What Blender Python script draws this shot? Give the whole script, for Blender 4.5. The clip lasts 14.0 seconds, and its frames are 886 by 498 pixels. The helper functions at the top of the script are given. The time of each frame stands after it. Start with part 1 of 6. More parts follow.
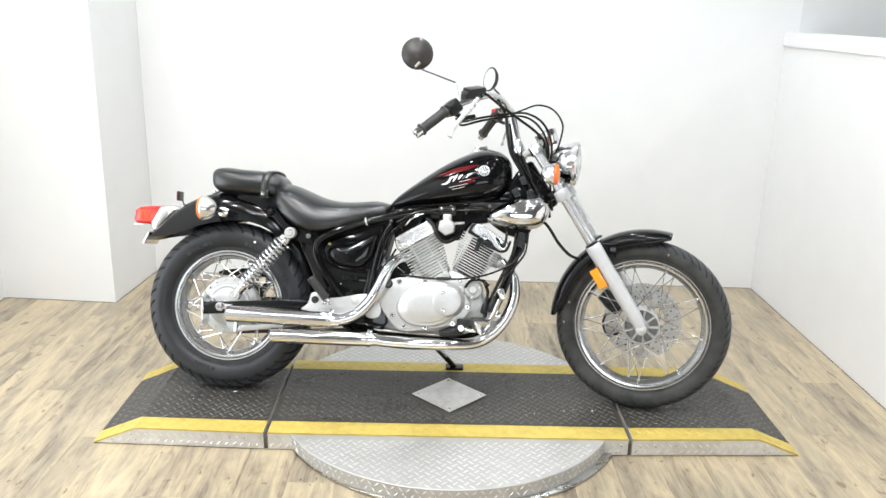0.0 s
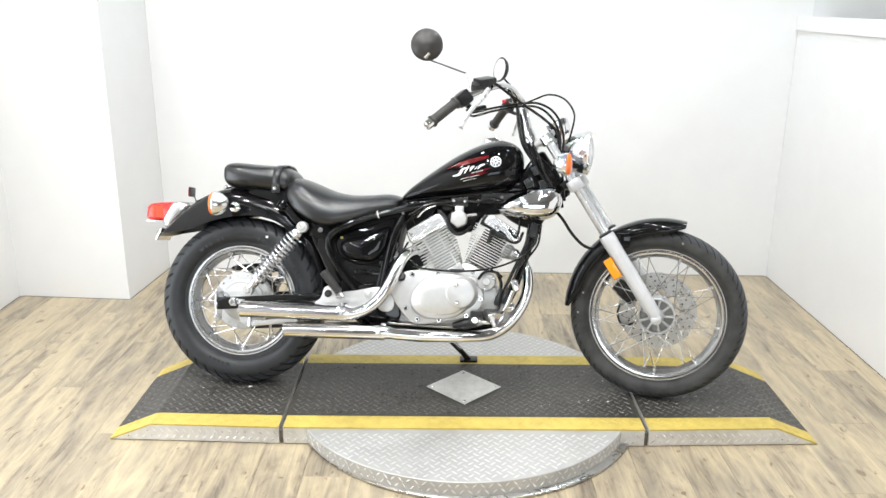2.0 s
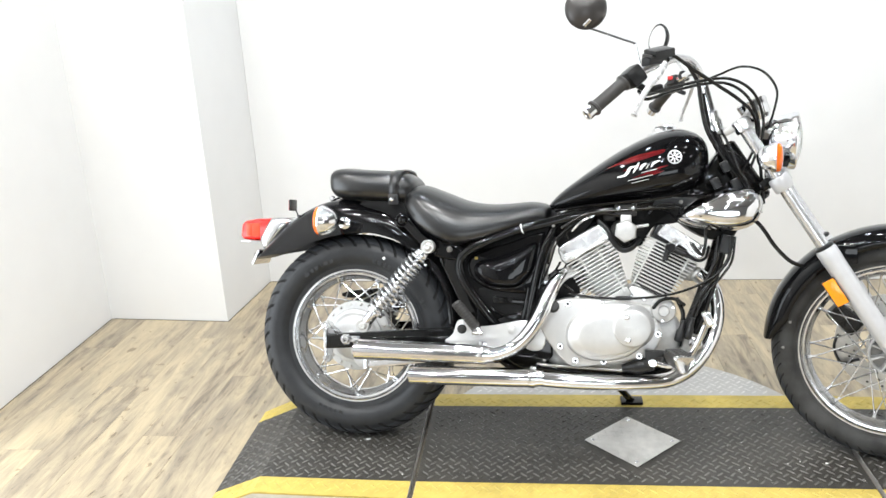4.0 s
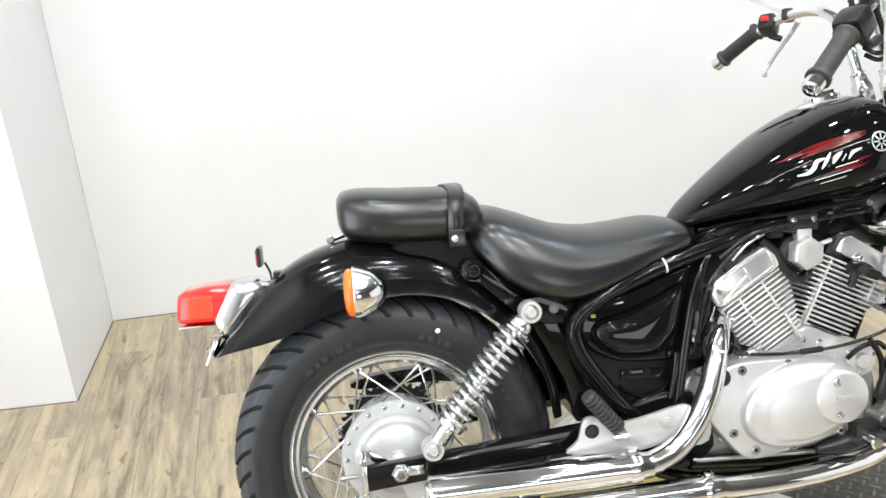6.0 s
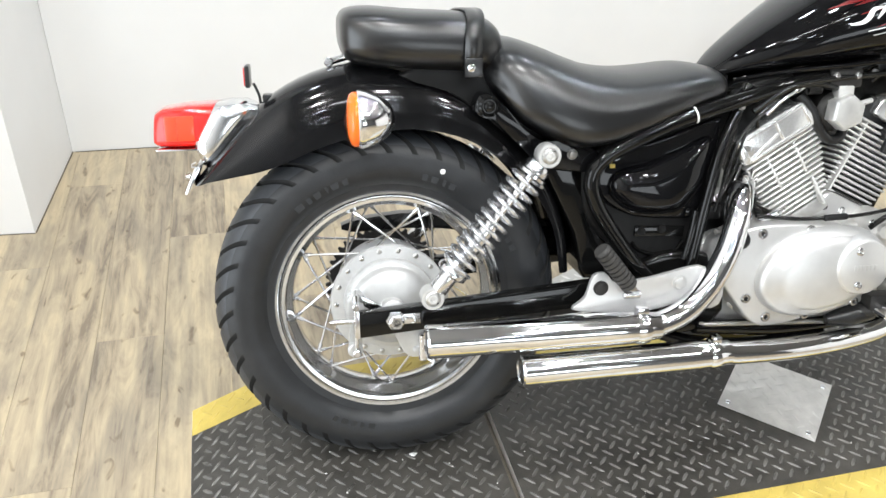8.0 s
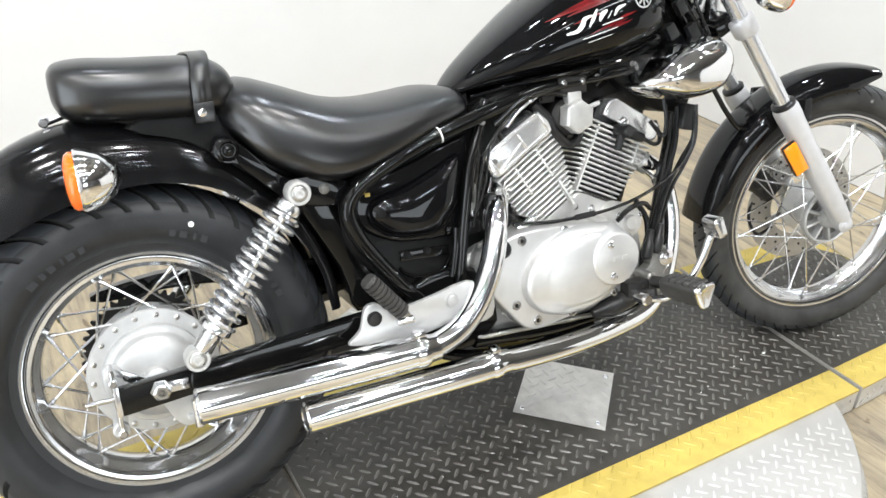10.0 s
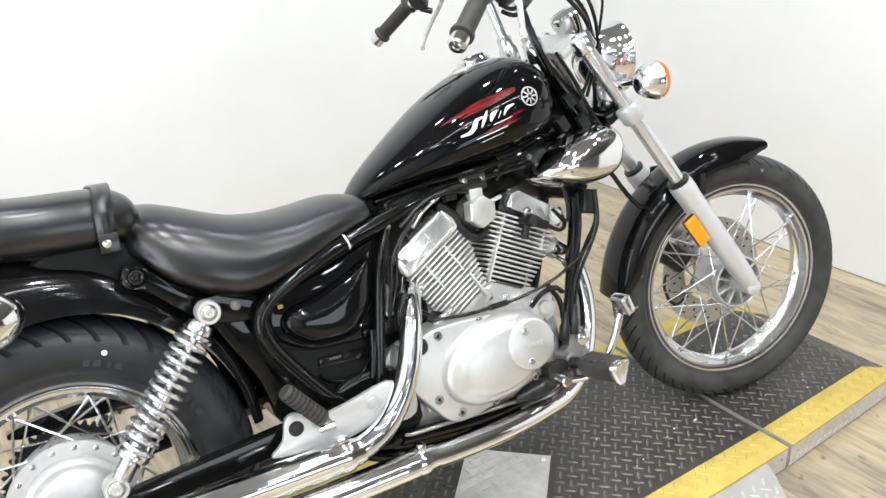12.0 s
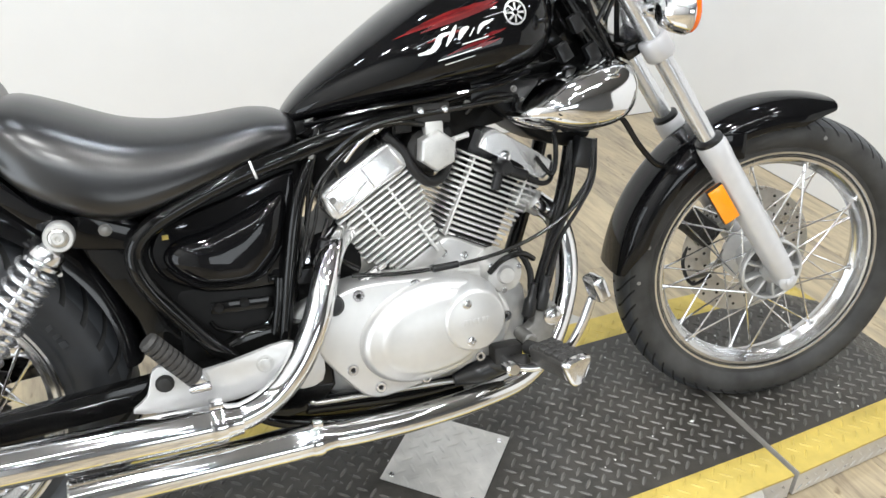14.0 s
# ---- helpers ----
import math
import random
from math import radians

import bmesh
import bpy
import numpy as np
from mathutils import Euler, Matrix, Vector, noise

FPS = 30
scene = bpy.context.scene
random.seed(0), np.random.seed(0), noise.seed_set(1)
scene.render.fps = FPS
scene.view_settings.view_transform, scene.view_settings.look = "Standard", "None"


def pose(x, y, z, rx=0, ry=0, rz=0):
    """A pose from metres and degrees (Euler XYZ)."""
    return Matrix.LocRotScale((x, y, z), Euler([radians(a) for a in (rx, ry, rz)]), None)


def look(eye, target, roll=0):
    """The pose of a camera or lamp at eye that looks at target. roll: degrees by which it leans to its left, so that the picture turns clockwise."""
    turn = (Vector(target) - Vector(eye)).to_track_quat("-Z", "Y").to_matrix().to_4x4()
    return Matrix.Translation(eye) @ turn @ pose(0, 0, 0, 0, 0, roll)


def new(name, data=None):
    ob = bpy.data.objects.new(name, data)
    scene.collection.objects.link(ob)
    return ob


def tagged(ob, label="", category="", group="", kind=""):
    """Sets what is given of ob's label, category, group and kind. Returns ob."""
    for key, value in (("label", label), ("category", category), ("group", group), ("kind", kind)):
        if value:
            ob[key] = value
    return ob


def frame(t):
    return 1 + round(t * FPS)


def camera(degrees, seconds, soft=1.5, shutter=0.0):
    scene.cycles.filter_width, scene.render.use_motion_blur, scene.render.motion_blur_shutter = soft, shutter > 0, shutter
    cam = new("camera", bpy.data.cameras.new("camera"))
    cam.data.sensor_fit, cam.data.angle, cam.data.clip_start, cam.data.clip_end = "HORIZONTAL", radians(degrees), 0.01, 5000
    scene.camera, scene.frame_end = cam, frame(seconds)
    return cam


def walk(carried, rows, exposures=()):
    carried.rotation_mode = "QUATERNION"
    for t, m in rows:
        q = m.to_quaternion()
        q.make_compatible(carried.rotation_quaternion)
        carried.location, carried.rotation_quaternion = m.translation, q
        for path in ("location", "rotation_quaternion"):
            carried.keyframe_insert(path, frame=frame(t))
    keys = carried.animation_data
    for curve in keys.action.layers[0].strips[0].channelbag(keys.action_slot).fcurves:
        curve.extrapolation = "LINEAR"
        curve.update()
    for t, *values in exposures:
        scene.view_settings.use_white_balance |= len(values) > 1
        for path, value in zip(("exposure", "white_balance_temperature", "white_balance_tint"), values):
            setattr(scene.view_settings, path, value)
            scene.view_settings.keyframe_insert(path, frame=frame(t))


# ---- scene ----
cam = camera(57.0, 14.0)
PATH = [
    (0, (-0.07, -2.749, 1.447), (-0.043, -0.831, 0.88), 1.5),
    (0.5, (-0.066, -2.747, 1.443), (-0.032, -0.83, 0.876), 1.1),
    (1, (-0.072, -2.744, 1.446), (-0.065, -0.828, 0.871), 0.8),
    (1.5, (-0.071, -2.743, 1.444), (-0.075, -0.828, 0.865), 0.6),
    (2, (-0.072, -2.738, 1.442), (-0.074, -0.825, 0.857), 0.4),
    (2.5, (-0.096, -2.713, 1.43), (-0.077, -0.819, 0.787), 0.8),
    (3, (-0.149, -2.641, 1.401), (-0.098, -0.769, 0.697), -2.5),
    (3.5, (-0.191, -2.432, 1.365), (-0.288, -0.549, 0.7), -2.9),
    (4, (-0.259, -2.148, 1.377), (-0.492, -0.26, 0.76), -3.1),
    (4.2, (-0.325, -2.051, 1.364), (-0.544, -0.162, 0.745), -2.0),
    (6.3, (-1.034, -1.101, 1.353), (-0.618, 0.655, 0.49), -2.0),
    (6.5, (-1.05, -1.074, 1.343), (-0.645, 0.666, 0.442), -0.8),
    (7, (-1.044, -1.045, 1.306), (-0.628, 0.631, 0.297), 1.5),
    (7.2, (-1.041, -1.049, 1.296), (-0.635, 0.608, 0.253), 1.6),
    (9.3, (-1.006, -1.068, 1.21), (-0.304, 0.455, 0.12), 4.7),
    (9.5, (-0.985, -1.063, 1.219), (-0.209, 0.437, 0.147), 4.2),
    (9.8, (-0.952, -1.066, 1.235), (-0.101, 0.434, 0.228), 2.0),
    (10, (-0.95, -1.064, 1.237), (-0.072, 0.428, 0.237), 1.9),
    (10.5, (-0.926, -1.072, 1.251), (0.018, 0.44, 0.344), -0.6),
    (11, (-0.905, -1.098, 1.264), (0.069, 0.422, 0.403), -0.8),
    (11.5, (-0.897, -1.112, 1.27), (0.104, 0.408, 0.44), -1.4),
    (12, (-0.893, -1.131, 1.276), (0.121, 0.391, 0.465), -2.0),
    (12.5, (-0.886, -1.17, 1.282), (0.187, 0.332, 0.513), 0.2),
    (13, (-0.794, -1.146, 1.268), (0.208, 0.357, 0.411), -1.1),
    (13.5, (-0.626, -1.107, 1.238), (0.23, 0.442, 0.307), 6.4),
    (14, (-0.52, -1.014, 1.226), (0.234, 0.528, 0.199), 2.3),
]
walk(cam, [(t, look(eye, target, roll)) for t, eye, target, roll in PATH], exposures=[(0.0, -0.34), (3.5, -0.25), (6.3, -0.32), (9.3, -0.25), (11.0, -0.28), (14.0, -0.40)])

# ---- light: a showroom under rows of ceiling tubes ----
world = bpy.data.worlds.new("world")
world.use_nodes = True
world.node_tree.nodes["Background"].inputs[0].default_value = (0.9, 0.95, 1.0, 1)
world.node_tree.nodes["Background"].inputs[1].default_value = 0.05
scene.world = world
DOWN_W, TUBE_W = 12.3, 18.0
CEIL = 2.9


def area_lamp(name, x, y, z, shape, sx, sy, watts, col=(0.955, 0.985, 1.0)):
    d = bpy.data.lights.new(name, "AREA")
    d.shape, d.size, d.size_y, d.energy, d.color = shape, sx, sy, watts, col
    ob = new(name, d)
    ob.matrix_basis = pose(x, y, z)
    return ob


for ly, row in ((-5.2, 0.3), (-3.9, 0.4), (-2.6, 0.7), (-1.4, 1.65), (-0.4, 1.5), (0.7, 0.9)):
    for lx, share in ((-1.7, 0.5), (-0.75, 0.85), (0.2, 1.2), (1.2, 1.6)) if ly > 0.5 else ((-1.7, 0.9), (-0.75, 1.15), (0.2, 0.84), (1.2, 0.30)):
        area_lamp("ceiling_spot", lx, ly, CEIL - 0.03, "DISK", 0.12, 0.12, DOWN_W * share * row, (0.965, 0.972, 0.965) if -2.0 < ly < 0.0 else (0.88, 0.975, 1.07))
# two unseen spots added past the partition to brighten the far wall
for ly in (0.2, -1.8):
    area_lamp("ceiling_spot", 3.2, ly, CEIL - 0.03, "DISK", 0.12, 0.12, DOWN_W * 1.6, (0.95, 0.98, 1.0))
for lx in (-1.1, 0.6):
    area_lamp("ceiling_tube", lx, -2.05, CEIL - 0.05, "RECTANGLE", 1.2, 0.05, TUBE_W)
# added area lamps for assumed daylight from unseen openings in side and front walls
side_light = area_lamp("added_side_light", -2.225, -0.72, 0.76, "RECTANGLE", 1.4, 1.5, 36.0, (0.87, 0.94, 1.0))
side_light.matrix_basis = pose(-2.225, -0.72, 0.76, 0, -90, 0)

# likewise unseen, added for the sheen on seat and chrome
front_light = area_lamp("added_front_light", 0.2, -6.24, 1.35, "RECTANGLE", 2.8, 1.1, 56.0, (0.90, 0.96, 1.0))
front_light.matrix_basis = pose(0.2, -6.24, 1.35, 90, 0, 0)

# ---- materials ----


def material(name, col, rough=0.5, metal=0.0, coat=0.0, grain=0.0, scale=60.0, bump=0.0, bscale=300.0, trans=0.0, ior=1.45, spec=0.5, rvar=0.0, emit=0.0):
    """A principled surface with colour variation at two scales, roughness wear and fine relief."""
    m = bpy.data.materials.new(name)
    m.use_nodes = True
    nt = m.node_tree
    b = nt.nodes["Principled BSDF"]
    b.inputs["Base Color"].default_value = (*col, 1)
    b.inputs["Roughness"].default_value = rough
    b.inputs["Metallic"].default_value = metal
    b.inputs["Coat Weight"].default_value = coat
    b.inputs["Coat Roughness"].default_value = 0.04
    b.inputs["Transmission Weight"].default_value = trans
    b.inputs["IOR"].default_value = ior
    b.inputs["Specular IOR Level"].default_value = spec
    if emit:
        b.inputs["Emission Color"].default_value = (*col, 1)
        b.inputs["Emission Strength"].default_value = emit
    tc = nt.nodes.new("ShaderNodeTexCoord")
    if grain or rvar:
        big = nt.nodes.new("ShaderNodeTexNoise")
        big.inputs["Scale"].default_value = scale * 0.12
        big.inputs["Detail"].default_value = 6
        fine = nt.nodes.new("ShaderNodeTexNoise")
        fine.inputs["Scale"].default_value = scale
        fine.inputs["Detail"].default_value = 4
        mix = nt.nodes.new("ShaderNodeMath")
        mix.operation = "MULTIPLY_ADD"
        mix.inputs[1].default_value = 0.5
        half = nt.nodes.new("ShaderNodeMath")
        half.operation = "MULTIPLY"
        half.inputs[1].default_value = 0.5
        for n in (big, fine):
            nt.links.new(tc.outputs["Object"], n.inputs["Vector"])
        nt.links.new(fine.outputs["Fac"], half.inputs[0])
        nt.links.new(big.outputs["Fac"], mix.inputs[0])
        nt.links.new(half.outputs[0], mix.inputs[2])
        if grain:
            ramp = nt.nodes.new("ShaderNodeValToRGB")
            ramp.color_ramp.elements[0].position, ramp.color_ramp.elements[1].position = 0.3, 0.7
            ramp.color_ramp.elements[0].color = (*[c * (1 - grain) for c in col], 1)
            ramp.color_ramp.elements[1].color = (*[min(1, c * (1 + grain)) for c in col], 1)
            nt.links.new(mix.outputs[0], ramp.inputs[0])
            nt.links.new(ramp.outputs[0], b.inputs["Base Color"])
        if rvar:
            mr = nt.nodes.new("ShaderNodeMapRange")
            mr.inputs["From Min"].default_value, mr.inputs["From Max"].default_value = 0.3, 0.7
            mr.inputs["To Min"].default_value, mr.inputs["To Max"].default_value = max(0.01, rough - rvar), rough + rvar
            nt.links.new(mix.outputs[0], mr.inputs["Value"])
            nt.links.new(mr.outputs[0], b.inputs["Roughness"])
    if bump:
        bn = nt.nodes.new("ShaderNodeTexNoise")
        bn.inputs["Scale"].default_value = bscale
        bn.inputs["Detail"].default_value = 5
        bu = nt.nodes.new("ShaderNodeBump")
        bu.inputs["Strength"].default_value = bump
        bu.inputs["Distance"].default_value = 0.002
        nt.links.new(tc.outputs["Object"], bn.inputs["Vector"])
        nt.links.new(bn.outputs["Fac"], bu.inputs["Height"])
        nt.links.new(bu.outputs[0], b.inputs["Normal"])
    return m


def plank_material(name):
    """Rustic vinyl wood: each plank its own tint, streaks along its length, darker smudges and knots."""
    m = bpy.data.materials.new(name)
    m.use_nodes = True
    nt = m.node_tree
    b = nt.nodes["Principled BSDF"]
    b.inputs["Roughness"].default_value = 0.34
    tc, info = nt.nodes.new("ShaderNodeTexCoord"), nt.nodes.new("ShaderNodeObjectInfo")
    off = nt.nodes.new("ShaderNodeVectorMath")
    off.operation = "MULTIPLY_ADD"
    off.inputs[1].default_value = (37.0, 91.0, 13.0)
    nt.links.new(info.outputs["Random"], off.inputs[0])
    nt.links.new(tc.outputs["Object"], off.inputs[2])

    def streaks(sx, sy, detail, distort):
        mp = nt.nodes.new("ShaderNodeMapping")
        mp.inputs["Scale"].default_value = (sx, sy, 1)
        n = nt.nodes.new("ShaderNodeTexNoise")
        n.inputs["Scale"].default_value, n.inputs["Detail"].default_value, n.inputs["Distortion"].default_value = 1, detail, distort
        nt.links.new(off.outputs[0], mp.inputs["Vector"])
        nt.links.new(mp.outputs[0], n.inputs["Vector"])
        return n

    long, fine, blot = streaks(15, 1.0, 6, 1.3), streaks(130, 6, 5, 0.3), streaks(6.5, 1.25, 7, 1.8)
    tone = nt.nodes.new("ShaderNodeMath")
    tone.operation = "MULTIPLY_ADD"
    tone.inputs[1].default_value = 0.34
    tint = nt.nodes.new("ShaderNodeMath")
    tint.operation = "MULTIPLY"
    tint.inputs[1].default_value = 0.10
    nt.links.new(info.outputs["Random"], tint.inputs[0])
    nt.links.new(long.outputs["Fac"], tone.inputs[0])
    nt.links.new(tint.outputs[0], tone.inputs[2])
    add = nt.nodes.new("ShaderNodeMath")
    add.operation = "MULTIPLY_ADD"
    add.inputs[1].default_value = 0.17
    nt.links.new(fine.outputs["Fac"], add.inputs[0])
    nt.links.new(tone.outputs[0], add.inputs[2])
    mottle = streaks(20, 4.2, 9, 1.8)
    mottle.inputs["Roughness"].default_value = 0.66
    worn = nt.nodes.new("ShaderNodeMath")
    worn.operation = "MULTIPLY_ADD"
    worn.inputs[1].default_value = 0.42
    nt.links.new(mottle.outputs["Fac"], worn.inputs[0])
    nt.links.new(add.outputs[0], worn.inputs[2])
    ramp = nt.nodes.new("ShaderNodeValToRGB")
    e = ramp.color_ramp.elements
    e[0].position, e[0].color = 0.385, (0.195, 0.157, 0.114, 1)
    e[1].position, e[1].color = 0.64, (0.52, 0.430, 0.290, 1)
    for p, c in ((0.465, (0.345, 0.284, 0.202, 1)), (0.55, (0.445, 0.367, 0.248, 1))):
        k = e.new(p)
        k.color = c
    nt.links.new(worn.outputs[0], ramp.inputs[0])
    br = nt.nodes.new("ShaderNodeValToRGB")
    br.color_ramp.elements[0].position, br.color_ramp.elements[1].position = 0.34, 0.56
    br.color_ramp.elements[0].color, br.color_ramp.elements[1].color = (0.53, 0.545, 0.60, 1), (1.10, 1.08, 1.02, 1)
    nt.links.new(blot.outputs["Fac"], br.inputs[0])
    mul = nt.nodes.new("ShaderNodeMix")
    mul.data_type, mul.blend_type = "RGBA", "MULTIPLY"
    mul.inputs["Factor"].default_value = 0.55
    nt.links.new(ramp.outputs[0], mul.inputs["A"])
    nt.links.new(br.outputs[0], mul.inputs["B"])
    knots = streaks(34, 15, 2, 0.6)
    kr = nt.nodes.new("ShaderNodeValToRGB")
    kr.color_ramp.elements[0].position, kr.color_ramp.elements[1].position = 0.26, 0.335
    kr.color_ramp.elements[0].color, kr.color_ramp.elements[1].color = (0.38, 0.33, 0.29, 1), (1, 1, 1, 1)
    nt.links.new(knots.outputs["Fac"], kr.inputs[0])
    dark = nt.nodes.new("ShaderNodeMix")
    dark.data_type, dark.blend_type = "RGBA", "MULTIPLY"
    dark.inputs["Factor"].default_value = 0.8
    nt.links.new(mul.outputs["Result"], dark.inputs["A"])
    nt.links.new(kr.outputs[0], dark.inputs["B"])
    nt.links.new(dark.outputs["Result"], b.inputs["Base Color"])
    bu = nt.nodes.new("ShaderNodeBump")
    bu.inputs["Strength"].default_value, bu.inputs["Distance"].default_value = 0.12, 0.001
    nt.links.new(fine.outputs["Fac"], bu.inputs["Height"])
    nt.links.new(bu.outputs[0], b.inputs["Normal"])
    return m


WALL = material("white_wall_paint", (0.775, 0.772, 0.765), 0.55, grain=0.02, scale=8, bump=0.05, bscale=180)
# grey stands in for the dimmer light on the wall past the partition
WALL_DIMMED = material("shade_grey_wall_paint", (0.70, 0.70, 0.695), 0.6, grain=0.04, scale=6)
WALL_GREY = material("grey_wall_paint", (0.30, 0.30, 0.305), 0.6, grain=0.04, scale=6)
CEILING = material("grey_ceiling_paint", (0.26, 0.26, 0.26), 0.7, grain=0.05, scale=5)
PLANK = plank_material("vinyl_plank")
GAP = material("floor_joint", (0.36, 0.295, 0.20), 0.8, grain=0.2, scale=30)
JOINT_DARK = material("dark_joint", (0.11, 0.095, 0.075), 0.8, grain=0.5, scale=40)
PAINT = material("black_gloss_paint", (0.004, 0.004, 0.0045), 0.045, grain=0.3, scale=40, spec=0.36)
PAINT_DUSTY = material("dusty_black_paint", (0.005, 0.005, 0.0055), 0.095, grain=0.4, scale=40, spec=0.45, rvar=0.06)
FRAME = material("black_frame_paint", (0.004, 0.004, 0.004), 0.075, spec=0.4, grain=0.3, scale=60, rvar=0.04)
PLASTIC = material("black_plastic", (0.009, 0.009, 0.0095), 0.28, grain=0.3, scale=90, bump=0.1, bscale=600)
CABLE = material("black_cable_sheath", (0.007, 0.007, 0.007), 0.22, spec=0.45, grain=0.3, scale=90)
RUBBER = material("tyre_rubber", (0.017, 0.018, 0.020), 0.42, spec=0.5, grain=0.35, scale=35, bump=0.15, bscale=260, rvar=0.08)
DUSTY_RUBBER = material("dusty_sidewall_rubber", (0.039, 0.0388, 0.038), 0.56, spec=0.34, grain=0.75, scale=18, bump=0.15, bscale=260, rvar=0.08)
TREAD_RUBBER = material("worn_tread_rubber", (0.038, 0.041, 0.046), 0.45, spec=0.55, grain=0.3, scale=45, bump=0.2, bscale=220)
# darker rubber puts the shade of the cut grooves into the colour
GROOVE_SHADE = material("shaded_groove_rubber", (0.008, 0.008, 0.008), 0.8, grain=0.3, scale=60)
GRIP = material("grip_rubber", (0.040, 0.038, 0.036), 0.5, grain=0.35, scale=80, bump=0.2, bscale=500)
VINYL = material("seat_vinyl", (0.003, 0.003, 0.0033), 0.275, spec=0.74, ior=1.52, grain=0.2, scale=70, bump=0.02, bscale=900)
CHROME = material("chrome", (0.77, 0.77, 0.78), 0.07, metal=1.0, grain=0.03, scale=30, rvar=0.03)
BRIGHT = material("bright_plating", (0.70, 0.70, 0.70), 0.28, metal=0.45, grain=0.06, scale=60, rvar=0.06)
INNER = material("matt_black_interior", (0.006, 0.006, 0.006), 0.4, grain=0.4, scale=50, spec=0.18)
DULL_CHROME = material("dull_chrome", (0.72, 0.72, 0.73), 0.17, metal=1.0, grain=0.10, scale=60, rvar=0.06)
RIM = material("plated_rim_steel", (0.73, 0.735, 0.745), 0.17, metal=1.0, grain=0.06, scale=50, rvar=0.05)
OLD_CAST = material("dull_old_casting", (0.24, 0.235, 0.225), 0.42, metal=0.6, grain=0.3, scale=60, bump=0.15, bscale=350, rvar=0.1)
TUBE = material("brushed_fork_tube", (0.68, 0.685, 0.70), 0.25, metal=0.85, grain=0.04, scale=80, rvar=0.03)
HUB = material("pale_hub_casting", (0.53, 0.53, 0.525), 0.42, metal=0.4, grain=0.1, scale=70, bump=0.08, bscale=400, rvar=0.06)
SILVER = material("silver_engine_paint", (0.62, 0.615, 0.605), 0.36, metal=0.66, grain=0.06, scale=50, bump=0.06, bscale=500, rvar=0.05)
HEAD = material("polished_head_metal", (0.86, 0.86, 0.86), 0.24, metal=0.85, grain=0.05, scale=40, rvar=0.04)
CAST = material("cast_aluminium", (0.58, 0.575, 0.56), 0.45, metal=0.7, grain=0.16, scale=60, bump=0.2, bscale=350, rvar=0.08)
FIN = material("polished_fin_metal", (0.77, 0.765, 0.75), 0.36, metal=0.55, grain=0.10, scale=90, rvar=0.08)
FORK = material("grey_fork_paint", (0.58, 0.58, 0.59), 0.34, metal=0.3, grain=0.06, scale=50, rvar=0.04)
STEEL = material("brake_steel", (0.50, 0.49, 0.47), 0.3, metal=1.0, grain=0.15, scale=70, rvar=0.1)
DARK = material("dark_greasy_metal", (0.022, 0.021, 0.02), 0.5, metal=0.3, grain=0.5, scale=60, rvar=0.1)
AMBER = material("amber_lens", (0.82, 0.145, 0.008), 0.14, coat=0.6, grain=0.08, scale=120)
ORANGE = material("orange_reflector", (0.90, 0.30, 0.008), 0.2, coat=0.6, grain=0.06, scale=200)
RED = material("red_lens", (0.68, 0.012, 0.008), 0.12, coat=0.8, grain=0.08, scale=100)
RED_INNER = material("lit_red_reflector", (0.85, 0.06, 0.02), 0.3, coat=0.4, grain=0.1, scale=300)
GLASS = material("headlight_glass", (0.95, 0.97, 0.98), 0.02, trans=1.0, ior=1.45)
MIRROR = material("mirror_glass", (0.9, 0.9, 0.9), 0.01, metal=1.0)
GREY_SHELL = material("mirror_shell_grey", (0.058, 0.054, 0.052), 0.3, metal=0.4, grain=0.1, scale=60)
WHITE_DECAL = material("white_decal", (0.78, 0.78, 0.78), 0.25, coat=0.6, grain=0.03, scale=60)
RED_DECAL = material("red_decal", (0.11, 0.004, 0.006), 0.2, grain=0.7, scale=40)
RED_GLINT = material("bright_red_decal", (0.17, 0.007, 0.008), 0.2, grain=0.7, scale=40)
SILVER_DECAL = material("silver_decal", (0.62, 0.62, 0.62), 0.3, metal=0.5, grain=0.05, scale=60)
PLATE = material("tread_plate_steel", (0.66, 0.645, 0.62), 0.38, metal=0.5, grain=0.2, scale=34, bump=0.1, bscale=250, rvar=0.1)
PLATE_TOP = material("worn_disc_steel", (0.505, 0.492, 0.470), 0.46, metal=0.5, grain=0.12, scale=22, bump=0.08, bscale=250, rvar=0.1)
PLATE_BRIGHT = material("worn_tread_bars", (0.74, 0.74, 0.73), 0.3, metal=0.6, grain=0.10, scale=60, rvar=0.08)
DECK = material("black_grip_coat", (0.046, 0.0425, 0.037), 0.44, spec=0.52, grain=0.6, scale=30, bump=0.35, bscale=420, rvar=0.1)
# bars share the deck's black; painted paler to carry their highlights
DECK_BAR_LIT = material("highlit_grip_bars", (0.098, 0.093, 0.085), 0.32, spec=0.66, grain=0.6, scale=50, rvar=0.12)
YELLOW = material("yellow_floor_paint", (0.53, 0.40, 0.095), 0.5, grain=0.22, scale=30, bump=0.2, bscale=300)
SWITCH_RED = material("red_switch", (0.6, 0.02, 0.02), 0.4, grain=0.1, scale=80)
SCUFF = material("white_scuff", (0.8, 0.8, 0.78), 0.6, grain=0.05, scale=50)

